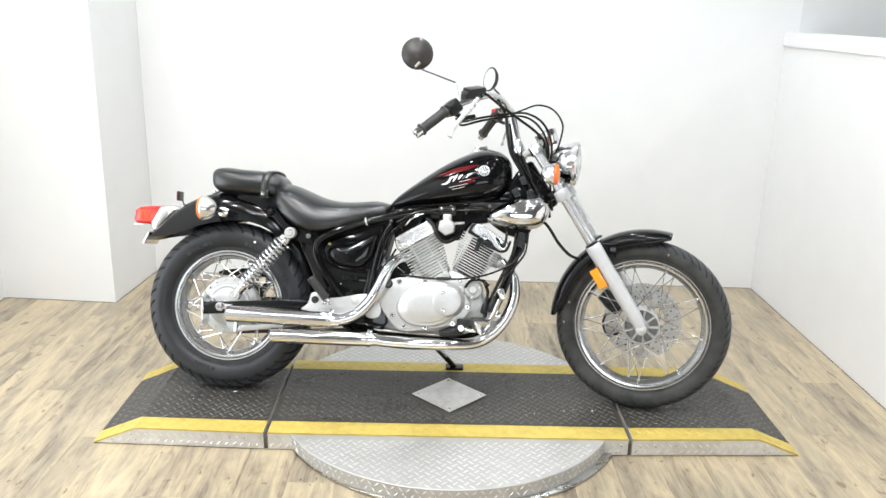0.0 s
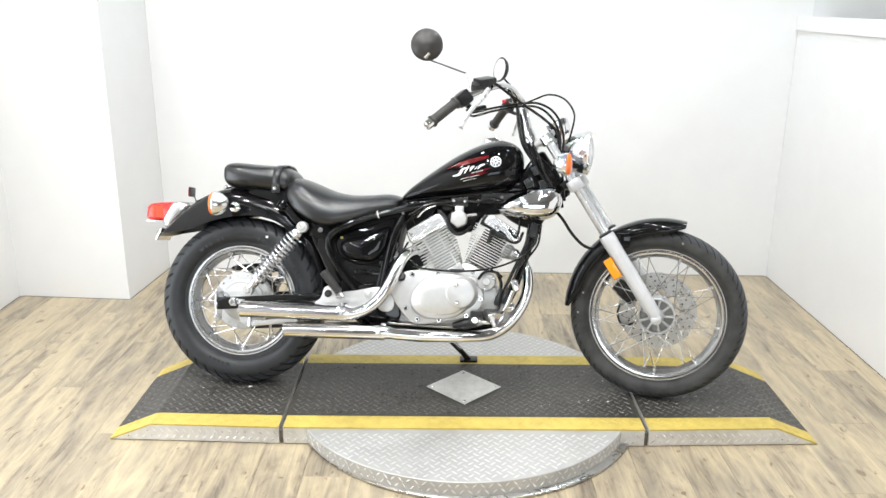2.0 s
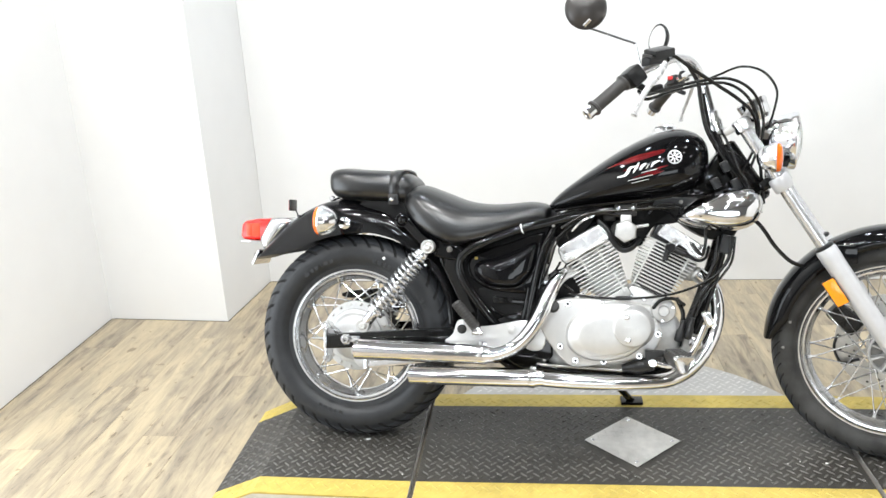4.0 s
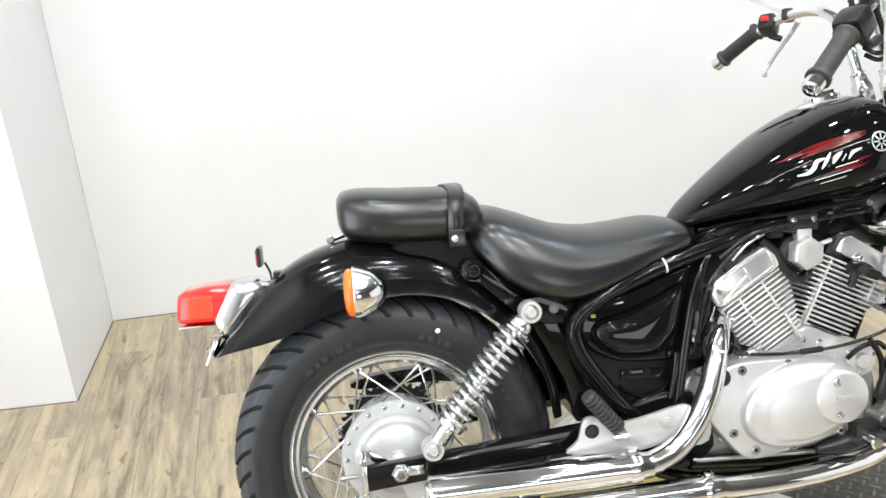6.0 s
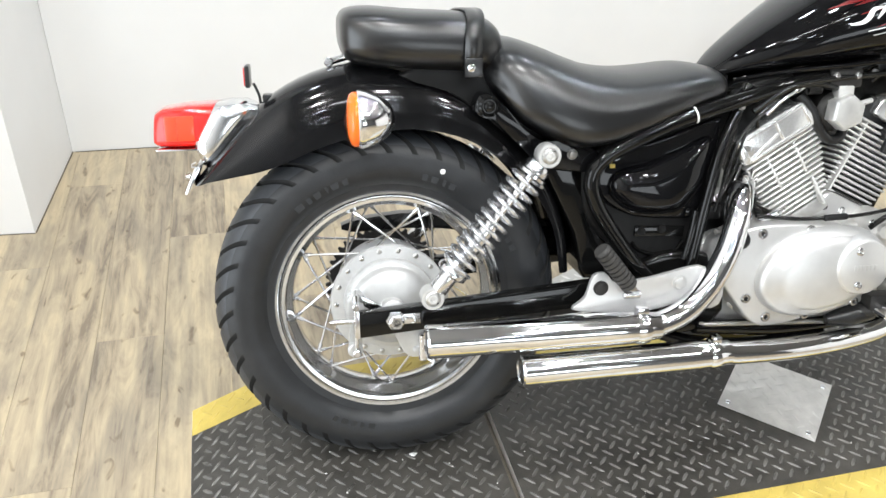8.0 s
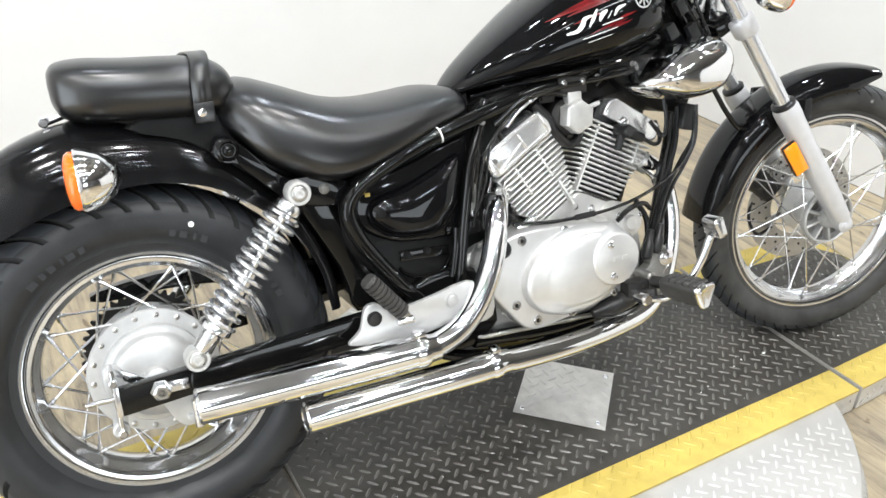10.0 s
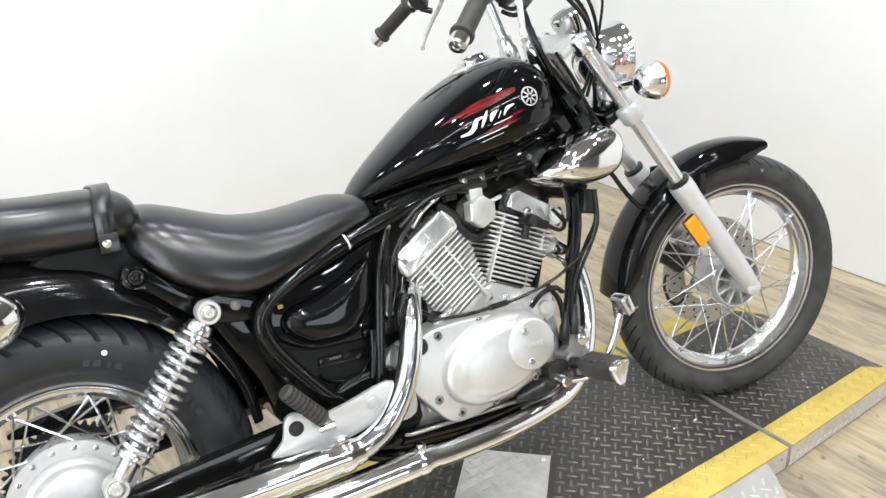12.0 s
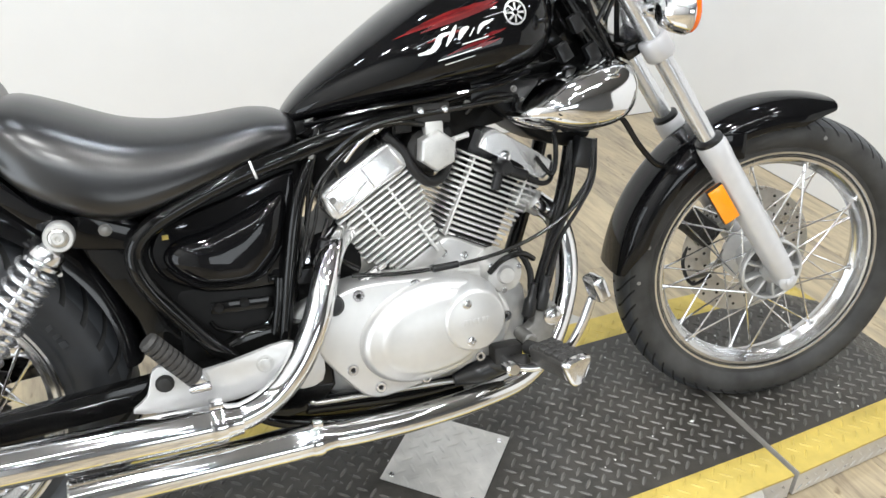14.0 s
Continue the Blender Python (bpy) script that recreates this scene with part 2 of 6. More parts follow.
# ---- mesh tools ----


def mesh_of(name, vf, mats, smooth=40.0, slots=None):
    v, f = vf
    me = bpy.data.meshes.new(name)
    me.from_pydata([tuple(p) for p in v], [], f)
    for m in mats if isinstance(mats, (list, tuple)) else [mats]:
        me.materials.append(m)
    if slots:
        for p, s in zip(me.polygons, slots):
            p.material_index = s
    bm = bmesh.new()
    bm.from_mesh(me)
    bmesh.ops.recalc_face_normals(bm, faces=bm.faces)
    bm.to_mesh(me)
    bm.free()
    me.shade_smooth()
    me.set_sharp_from_angle(angle=radians(smooth))
    return me


def join(*vfs):
    v, f = [], []
    for a, b in vfs:
        n = len(v)
        v += [tuple(p) for p in a]
        f += [tuple(i + n for i in q) for q in b]
    return v, f


def moved(vf, m):
    return [tuple(m @ Vector(p)) for p in vf[0]], vf[1]


def loft(rings, cap=True, closed=False):
    n = len(rings[0])
    v = [p for r in rings for p in r]
    f = []
    m = len(rings)
    for i in range(m if closed else m - 1):
        for j in range(n):
            a, b = i * n, ((i + 1) % m) * n
            f.append((a + j, a + (j + 1) % n, b + (j + 1) % n, b + j))
    if cap and not closed:
        f.append(tuple(range(n - 1, -1, -1)))
        f.append(tuple(range((m - 1) * n, m * n)))
    return v, f


def spline(pts, steps=6):
    """Points of a smooth curve through pts."""
    p = [Vector(q) for q in pts]
    if len(p) < 3:
        return p
    p = [p[0] * 2 - p[1]] + p + [p[-1] * 2 - p[-2]]
    out = []
    for i in range(1, len(p) - 2):
        for k in range(steps):
            t = k / steps
            a, b, c, d = p[i - 1], p[i], p[i + 1], p[i + 2]
            out.append(0.5 * (2 * b + (c - a) * t + (2 * a - 5 * b + 4 * c - d) * t * t + (3 * b - a - 3 * c + d) * t**3))
    out.append(p[-2])
    return out


def sweep(pts, radius, n=10, steps=6, smooth=True, flat=1.0):
    """A round bar along pts; radius is one number or one for each point given."""
    line = spline(pts, steps) if smooth and len(pts) > 2 else [Vector(q) for q in pts]
    rad = radius if isinstance(radius, (list, tuple)) else [radius] * len(pts)
    rr = np.interp(np.linspace(0, 1, len(line)), np.linspace(0, 1, len(rad)), rad)
    tang = [(line[min(i + 1, len(line) - 1)] - line[max(i - 1, 0)]).normalized() for i in range(len(line))]
    up = tang[0].orthogonal().normalized()
    rings = []
    for p, t, r in zip(line, tang, rr):
        up = (up - t * up.dot(t)).normalized()
        side = t.cross(up)
        rings.append([tuple(p + up * (math.cos(a) * r) + side * (math.sin(a) * r * flat)) for a in np.linspace(0, 2 * math.pi, n, endpoint=False)])
    return loft(rings)


def lathe(profile, origin=(0, 0, 0), axis=(0, 1, 0), n=32, closed=False):
    """A turned body: profile rows (radius, distance along the axis)."""
    q = Vector(axis).normalized().to_track_quat("Z", "Y").to_matrix()
    o = Vector(origin)
    rings = []
    for r, h in profile:
        r = max(r, 1e-4)
        rings.append([tuple(o + q @ Vector((math.cos(a) * r, math.sin(a) * r, h))) for a in np.linspace(0, 2 * math.pi, n, endpoint=False)])
    return loft(rings, closed=closed)


def rod(a, b, r, n=16, bevel=0.0):
    a, b = Vector(a), Vector(b)
    d = (b - a).length
    e = bevel or min(r * 0.25, d * 0.2)
    return lathe([(r - e, 0), (r, e), (r, d - e), (r - e, d)], a, b - a, n)


def box(c, s, bevel=0.003, m=None, seg=2):
    bm = bmesh.new()
    bmesh.ops.create_cube(bm, size=1.0)
    for v in bm.verts:
        v.co = Vector((v.co.x * s[0], v.co.y * s[1], v.co.z * s[2]))
    if bevel:
        bmesh.ops.bevel(bm, geom=list(bm.edges), offset=bevel, segments=seg, profile=0.6, affect="EDGES")
    t = Matrix.Translation(c) @ (m or Matrix())
    v = [tuple(t @ q.co) for q in bm.verts]
    f = [tuple(q.index for q in face.verts) for face in bm.faces]
    bm.verts.index_update()
    f = [tuple(q.index for q in face.verts) for face in bm.faces]
    bm.free()
    return v, f


def rounded(pts, steps=4, closed=True):
    """A smooth closed outline through 2D points."""
    p = [Vector((x, 0, z)) for x, z in pts]
    n = len(p)
    out = []
    for i in range(n):
        a, b, c, d = p[i - 1], p[i], p[(i + 1) % n], p[(i + 2) % n]
        for k in range(steps):
            t = k / steps
            q = 0.5 * (2 * b + (c - a) * t + (2 * a - 5 * b + 4 * c - d) * t * t + (3 * b - a - 3 * c + d) * t**3)
            out.append((q.x, q.z))
    return out


def slab(outline, y0, y1, edge=0.004, dome=0.0, steps=6, cx=None, cz=None):
    """A plate in the xz plane from y0 to its outer face y1, with rounded edges; dome pulls the face out towards its middle."""
    cx = sum(p[0] for p in outline) / len(outline) if cx is None else cx
    cz = sum(p[1] for p in outline) / len(outline) if cz is None else cz
    size = sum(math.hypot(x - cx, z - cz) for x, z in outline) / len(outline)
    sgn = 1 if y1 > y0 else -1
    rings = [[(x, y0, z) for x, z in outline]]
    for k in range(4):
        a = k / 3 * math.pi / 2
        s = 1 - edge / size * (1 - math.cos(a))
        rings.append([(cx + (x - cx) * s, y1 - sgn * edge * (1 - math.sin(a)), cz + (z - cz) * s) for x, z in outline])
    if dome:
        s0 = 1 - edge / size
        for k in range(1, steps + 1):
            a = k / steps * math.pi / 2
            s = s0 * math.cos(a) if k < steps else 0.02
            rings.append([(cx + (x - cx) * s, y1 + sgn * dome * math.sin(a), cz + (z - cz) * s) for x, z in outline])
    return loft(rings)


def pillow(outline, y0, depth, cx, cz, power=0.5, steps=10):
    """A smoothly swollen shell over an outline in x and z."""
    rings = [[(x, y0, z) for x, z in outline]]
    for k in range(1, steps + 1):
        a = k / steps * math.pi / 2
        q = max(0.02, math.cos(a) ** power)
        rings.append([(cx + (x - cx) * q, y0 + depth * math.sin(a), cz + (z - cz) * q) for x, z in outline])
    return loft(rings)


def part(name, vf, mats, parent, label="", m=None, smooth=40.0, slots=None):
    me = vf if isinstance(vf, bpy.types.Mesh) else mesh_of(name, vf, mats, smooth, slots)
    ob = new(name, me)
    ob.parent = parent
    if m is not None:
        ob.matrix_basis = m
    if label:
        tagged(ob, label)
    return ob


def structure(name, vf, mats, label, category, smooth=30.0):
    return tagged(new(name, mesh_of(name, vf, mats, smooth)), label, category, kind="structure")


# ---- room ----


def upright(corners, z0, z1):
    n = len(corners)
    v = [(x, y, z0) for x, y in corners] + [(x, y, z1) for x, y in corners]
    return v, [tuple(range(n - 1, -1, -1)), tuple(range(n, 2 * n))] + [(i, (i + 1) % n, n + (i + 1) % n, n + i) for i in range(n)]


floor = structure("floor", upright([(-4.3, -6.3), (5.3, -6.3), (5.3, 3.0), (-4.3, 3.0)], -0.12, -0.003), GAP, "rustic tan vinyl plank floor with brown streaks", "floor")
structure("wall_back", upright([(-1.60, 1.585), (1.765, 1.5137), (1.765, 1.68), (-1.60, 1.76)], -0.01, CEIL), WALL, "plain white painted back wall", "wall")
structure("wall_far", upright([(1.765, 1.5137), (5.2, 1.441), (5.2, 1.62), (1.765, 1.68)], -0.01, CEIL), WALL_DIMMED, "wall beyond the partition with its shade painted grey", "wall")
structure("wall_pier", upright([(-2.206, 1.12), (-1.637, 1.078), (-1.601, 1.586), (-1.601, 1.76), (-2.206, 1.76)], -0.01, CEIL), WALL, "white painted wall pier in the corner", "wall")
# the gap in this wall is added, out of view, to hold the side lamp
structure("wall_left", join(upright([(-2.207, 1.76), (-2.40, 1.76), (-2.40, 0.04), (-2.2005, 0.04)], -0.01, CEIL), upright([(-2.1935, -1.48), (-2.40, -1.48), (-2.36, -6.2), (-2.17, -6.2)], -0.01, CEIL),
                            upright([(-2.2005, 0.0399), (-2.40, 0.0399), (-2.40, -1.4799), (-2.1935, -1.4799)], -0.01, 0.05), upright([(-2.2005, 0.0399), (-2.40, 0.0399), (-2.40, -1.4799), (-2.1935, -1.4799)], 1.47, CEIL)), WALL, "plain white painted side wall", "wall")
structure("wall_low_right", upright([(1.70, 1.512), (1.70, -2.4), (1.83, -2.4), (1.83, 1.509)], -0.01, 1.305), WALL, "white painted half-height partition wall", "wall")
structure("trim_cap", upright([(1.69, 1.512), (1.69, -2.41), (1.84, -2.41), (1.84, 1.509)], 1.306, 1.372), WALL, "white cap board on the half-height wall", "trim")
structure("wall_right", upright([(5.2, -6.2), (5.35, -6.2), (5.35, 1.7), (5.2, 1.7)], -0.01, CEIL), WALL_GREY, "plain grey side wall", "wall")
# unseen wall; its opening is added to hold the front lamp
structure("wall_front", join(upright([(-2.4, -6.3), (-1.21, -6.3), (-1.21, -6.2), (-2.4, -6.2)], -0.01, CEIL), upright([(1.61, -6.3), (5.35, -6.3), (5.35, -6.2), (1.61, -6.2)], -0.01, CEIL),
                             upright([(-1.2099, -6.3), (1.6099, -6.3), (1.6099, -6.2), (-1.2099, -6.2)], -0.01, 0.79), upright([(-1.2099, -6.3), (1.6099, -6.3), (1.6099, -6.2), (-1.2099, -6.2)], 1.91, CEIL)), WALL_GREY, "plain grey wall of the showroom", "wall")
structure("ceiling", upright([(-2.4, -6.3), (5.35, -6.3), (5.35, 1.76), (-2.4, 1.76)], CEIL, CEIL + 0.1), CEILING, "plain grey showroom ceiling", "ceiling")
def floor_joint(name, a, b, inward):
    """A narrow dark joint along the foot of a wall from a to b."""
    (ax, ay), (bx2, by2), (nx, ny) = a, b, inward
    return structure(name, upright([(ax, ay), (bx2, by2), (bx2 + nx * 0.003, by2 + ny * 0.003), (ax + nx * 0.003, ay + ny * 0.003)], -0.002, 0.0015), JOINT_DARK, "narrow dark joint at the foot of the wall", "trim")


floor_joint("trim_right", (1.699, 1.505), (1.699, -2.4), (-1, 0))
floor_joint("trim_back", (-1.59, 1.583), (1.69, 1.514), (0, -1))
floor_joint("trim_pier_front", (-2.19, 1.118), (-1.636, 1.077), (0, -1))
floor_joint("trim_pier_side", (-1.635, 1.080), (-1.600, 1.58), (1, 0))
floor_joint("trim_left", (-2.203, 1.11), (-2.196, 0.05), (1, 0))

# ---- turntable platform: round plate, middle deck and two ramps ----
TOP = 0.064


def bar_field(inside, z, pitch=0.0345, size=0.0285, lift=0.0026):
    """Tread bars in two crossed lattices, the second set between the first; z is a height or a function of x."""
    v, f = [], []
    for i in range(-76, 77):
        for j in range(-38, 39):
            if (i + j) % 2:
                continue
            x, y = i * pitch / 2, j * pitch / 2
            if not inside(x, y):
                continue
            zz = z(x) if callable(z) else z
            slope = (z(x + 0.005) - z(x - 0.005)) / 0.01 if callable(z) else 0.0
            a = radians(45 if i % 2 else -45) + radians(random.uniform(-2.5, 2.5))
            c, s = math.cos(a), math.sin(a)
            n = len(v)
            for px, py, pz in ((-1, 0, 0), (-0.5, -0.25, 0), (0.5, -0.25, 0), (1, 0, 0), (0.5, 0.25, 0), (-0.5, 0.25, 0), (-0.62, 0, 0.85), (0.0, 0, 1), (0.62, 0, 0.85)):
                qx, qy = px * size / 2, py * size / 2
                dx, dy = c * qx - s * qy, s * qx + c * qy
                v.append((x + dx, y + dy, zz + slope * dx + pz * lift - 0.0002))
            f += [(n, n + 1, n + 6), (n + 1, n + 2, n + 7), (n + 1, n + 7, n + 6), (n + 2, n + 8, n + 7), (n + 2, n + 3, n + 8), (n + 3, n + 4, n + 8), (n + 4, n + 7, n + 8), (n + 4, n + 5, n + 7), (n + 5, n + 6, n + 7), (n + 5, n, n + 6)]
    return v, f


turntable = new("turntable")
tagged(turntable, "round diamond-plate motorcycle turntable lying on the floor", "turntable")
RD = 0.605
part("plate", lathe([(RD - 0.06, 0.0125), (RD, 0.0125), (RD, TOP - 0.007), (RD - 0.002, TOP - 0.005), (0.0, TOP - 0.005)], (0, 0, 0), (0, 0, 1), 96), PLATE_TOP, turntable, "bright diamond-plate steel disc")
part("base_ring", lathe([(RD - 0.10, 0), (RD - 0.004, 0), (RD + 0.0, 0.003), (RD, 0.009), (RD - 0.006, 0.0122), (RD - 0.10, 0.0122)], (0.02, -0.015, 0), (0, 0, 1), 96), STEEL, turntable, "grey steel ring under the disc")
bars = part("tread", bar_field(lambda x, y: math.hypot(x, y) < RD - 0.012 and abs(y) > 0.312, TOP - 0.005, lift=0.0018), PLATE, turntable, smooth=50)
tagged(bars, kind="stuff")
rv, rf = [], []
for k in range(150):
    a = k / 150 * 2 * math.pi
    for row in (0, 1):
        m4 = Matrix.Rotation(a + row * 0.021, 4, "Z") @ Matrix.Translation((RD + 0.0003, 0, 0.026 + row * 0.02)) @ Matrix.Rotation(radians(90), 4, "Y") @ Matrix.Rotation(radians(45 if (k + row) % 2 else -45), 4, "Z")
        n = len(rv)
        rv += [tuple(m4 @ Vector(p)) for p in ((-0.012, 0, 0), (0, -0.003, 0), (0.012, 0, 0), (0, 0.003, 0), (-0.004, 0, 0.0014), (0.004, 0, 0.0014))]
        rf += [(n, n + 1, n + 5, n + 4), (n + 1, n + 2, n + 5), (n + 2, n + 3, n + 4, n + 5), (n + 3, n, n + 4)]
tagged(part("rim_tread", (rv, rf), PLATE_BRIGHT, turntable, smooth=20), kind="stuff")


def wedge(x0, x1, y0, y1, zf, cut=0.0, base=0.0, n=24):
    """A deck strip from x0 to x1 whose top follows zf(x)."""
    xs = sorted(set(list(np.linspace(x0, x1, n)) + [x for x in (-1.06, 1.06) if x0 < x < x1]))
    t = lambda x: 1 - cut * max(0.0, abs(x) - 0.62) / 0.585
    rings = [[(x, y0 * t(x), base), (x, y1 * t(x), base), (x, y1 * t(x), zf(x)), (x, y0 * t(x), zf(x))] for x in xs]
    return loft(rings)


def ramp_z(x):
    return TOP if abs(x) < 1.06 else max(0.004, TOP - (abs(x) - 1.06) / (1.205 - 1.06) * (TOP - 0.004))


HALF = 0.292


def deck_piece(name, x0, x1, label, cat):
    d = new(name)
    tagged(d, label, cat)
    part("body", wedge(x0, x1, -HALF, HALF, ramp_z, cut=0.075, base=0.0035), PLATE, d, "bare diamond-plate steel sides", smooth=15)
    for sy in (-1, 1):
        part("rubber_foot", box(((x0 + x1) / 2, sy * 0.24, 0.0018), ((x1 - x0) * 0.94, 0.04, 0.0036), 0.0005, seg=1), PLASTIC, d, "black rubber strip under the edge")
    part("grip_surface", wedge(x0 + 0.0004, x1 - 0.0004, -0.213, 0.213, lambda x: ramp_z(x) + 0.0012, base=0.02 if abs(x0) < 0.63 and abs(x1) < 0.63 else 0.002), DECK, d, "worn black grip coating", smooth=15)
    for sy in (-1, 1):
        part("yellow_stripe", stripe(x0, x1, sy), YELLOW, d, "scuffed yellow painted edge", smooth=15)
    dia = lambda x, y: abs(x) + abs(y) < 0.155
    tagged(part("tread", bar_field(lambda x, y: x0 + 0.014 < x < x1 - 0.014 and abs(y) < 0.200 and not dia(x, y), lambda x: ramp_z(x) + 0.0012), DECK_BAR_LIT, d, smooth=50), kind="stuff")
    tagged(part("stripe_tread", bar_field(lambda x, y: x0 + 0.014 < x < x1 - 0.014 and 0.222 < abs(y) < 0.276, lambda x: ramp_z(x) + 0.0014, lift=0.0022), YELLOW, d, smooth=50), kind="stuff")
    sv, sf = [], []
    for sy in (-1, 1):
        k = 0
        x = x0 + 0.014
        while x < x1 - 0.012:
            for row in (0.018, 0.040):
                k += 1
                if row + 0.012 > ramp_z(x) or (max(abs(x0), abs(x1)) < 0.63 and abs(x) < 0.53):
                    continue
                m4 = Matrix.Translation((x + (0.012 if row > 0.03 else 0), sy * (HALF * (1 - 0.075 * max(0.0, abs(x) - 0.62) / 0.585) + 0.0003), row)) @ Matrix.Rotation(radians(90 * -sy), 4, "X") @ Matrix.Rotation(radians(45 if k % 2 else -45), 4, "Z")
                n = len(sv)
                sv += [tuple(m4 @ Vector(p)) for p in ((-0.012, 0, 0), (0, -0.003, 0), (0.012, 0, 0), (0, 0.003, 0), (-0.004, 0, 0.0014), (0.004, 0, 0.0014))]
                sf += [(n, n + 1, n + 5, n + 4), (n + 1, n + 2, n + 5), (n + 2, n + 3, n + 4, n + 5), (n + 3, n, n + 4)]
            x += 0.026
    if sv:
        tagged(part("side_tread", (sv, sf), PLATE_BRIGHT, d, smooth=20), kind="stuff")
    return d


def stripe(x0, x1, sy):
    """The painted edge strip, lapping a little way down the side."""
    xs = sorted(set(list(np.linspace(x0 + 0.001, x1 - 0.001, 16)) + [x for x in (-1.06, 1.06) if x0 < x < x1]))
    a, b = sy * 0.2132, sy * (HALF + 0.0012)
    t = lambda x: 1 - 0.075 * max(0.0, abs(x) - 0.62) / 0.585
    rings = [[(x, a * t(x), ramp_z(x) - 0.002), (x, a * t(x), ramp_z(x) + 0.0014), (x, b * t(x), ramp_z(x) + 0.0014), (x, b * t(x), ramp_z(x) - 0.004)] for x in xs]
    return loft(rings)


deck_piece("middle_deck", -0.609, 0.609, "black middle deck with yellow painted edges on the turntable", "platform deck")
# dark strips fill the open gaps and stand in for their shade
for x in (-0.616, 0.616):
    tagged(new("gap_shade_strip", mesh_of("gap_shade_strip", box((x, 0, 0.024), (0.0130, 0.57, 0.046), 0.001, seg=1), JOINT_DARK, 20)), "dirty dark strip standing for the shaded gap between deck and ramp", "rubber strip", group="strips in the deck joints")
tagged(deck_piece("ramp", -1.205, -0.623, "black tread-plate ramp with yellow painted edges", "ramp"), group="ramps of the platform")
tagged(deck_piece("ramp", 0.623, 1.205, "black tread-plate ramp with yellow painted edges", "ramp"), group="ramps of the platform")
spv, spf = [], []
for _ in range(70):
    sx, sy = random.uniform(-1.0, 1.0), random.uniform(-0.20, 0.20)
    r = random.uniform(0.0008, 0.0022)
    n = len(spv)
    spv += [(sx + r * math.cos(a) * random.uniform(0.6, 1.6), sy + r * math.sin(a) * random.uniform(0.6, 1.6), TOP + 0.0016) for a in (0, 1.2, 2.5, 3.8, 5.0)] + [(sx, sy, TOP + 0.0016 + r)]
    spf += [(n + k, n + (k + 1) % 5, n + 5) for k in range(5)]
for sx, sy, r in ((-0.787, 0.004, 0.009), (0.521, -0.095, 0.006)):
    n = len(spv)
    spv += [(sx + r * math.cos(a) * q, sy + r * math.sin(a) * q * 0.7, TOP + 0.0016) for a, q in ((0.3, 1.3), (1.2, 0.8), (2.5, 1.0), (3.8, 0.7), (5.0, 0.9))] + [(sx, sy, TOP + 0.0046)]
    spf += [(n + k, n + (k + 1) % 5, n + 5) for k in range(5)]
tagged(new("debris", mesh_of("debris", (spv, spf), SCUFF, 20)), "tiny pale specks of grit on the black deck", "grit", kind="stuff")
insert = new("centre_plate")
insert.location = (0.006, 0.008, 0.002)
tagged(insert, "square bright diamond-plate cover screwed onto the deck", "cover plate")
S45 = pose(0, 0, 0, 0, 0, 45)
part("plate", moved(box((0, 0, TOP + 0.0027), (0.196, 0.196, 0.0026), 0.0008), S45), PLATE, insert, "bright diamond-plate steel")
tagged(part("tread", moved(bar_field(lambda x, y: max(abs(x), abs(y)) < 0.090, TOP + 0.004, lift=0.0018), S45), PLATE, insert, smooth=50), kind="stuff")
for ax, ay in ((0.115, 0), (-0.115, 0), (0, 0.115), (0, -0.115)):
    part("screw", lathe([(0.0, 0.0), (0.006, 0.0), (0.005, 0.002), (0, 0.0026)], (ax, ay, TOP + 0.004), (0, 0, 1), 10), DULL_CHROME, insert)

# ---- motorcycle; x ahead, y to its left, z up from the rear axle, then leaned onto its stand ----
RR, FR = 0.3075, 0.3065
LEAN_DEG, YAW_DEG, STEER_DEG, RAKE = 16.5, -4.8, 13.2, 34.4
BIKE = Matrix.Translation((-0.812, 0.13, 0.3615)) @ pose(0, 0, 0, 0, 0, YAW_DEG) @ pose(0, 0, 0, -LEAN_DEG, 0, 0)
bike = new("motorcycle")
bike.matrix_basis = BIKE @ Matrix.Translation((0, 0, -RR))
tagged(bike, "black cruiser motorcycle with chrome engine leaning on its side stand", "motorcycle")
UP = Matrix.Translation((0, 0, RR))
cr, sr = math.cos(radians(RAKE)), math.sin(radians(RAKE))
FRONT = Vector((1.512, 0.0, 0.007))
AXIS_PT = FRONT - 0.06 * Vector((cr, 0, sr))
TURNED = Matrix.Translation(AXIS_PT) @ Matrix.Rotation(radians(-STEER_DEG), 4, Vector((-sr, 0, cr))) @ Matrix.Translation(-AXIS_PT)
STEER = UP @ TURNED


def bp(name, vf, mats, label="", steer=False, parent=None, smooth=40.0, slots=None):
    """A part of the motorcycle."""
    if parent is not None:
        return part(name, vf, mats, parent, label, None, smooth, slots)
    return part(name, vf, mats, bike, label, STEER if steer else UP, smooth, slots)


def bolt(c, r=0.007, axis=(0, -1, 0), h=0.006):
    return lathe([(r * 1.35, -0.002), (r * 1.35, 0.0012), (r, 0.0016), (r, h - 0.001), (r * 0.8, h), (0, h)], c, axis, 12)


# wheels


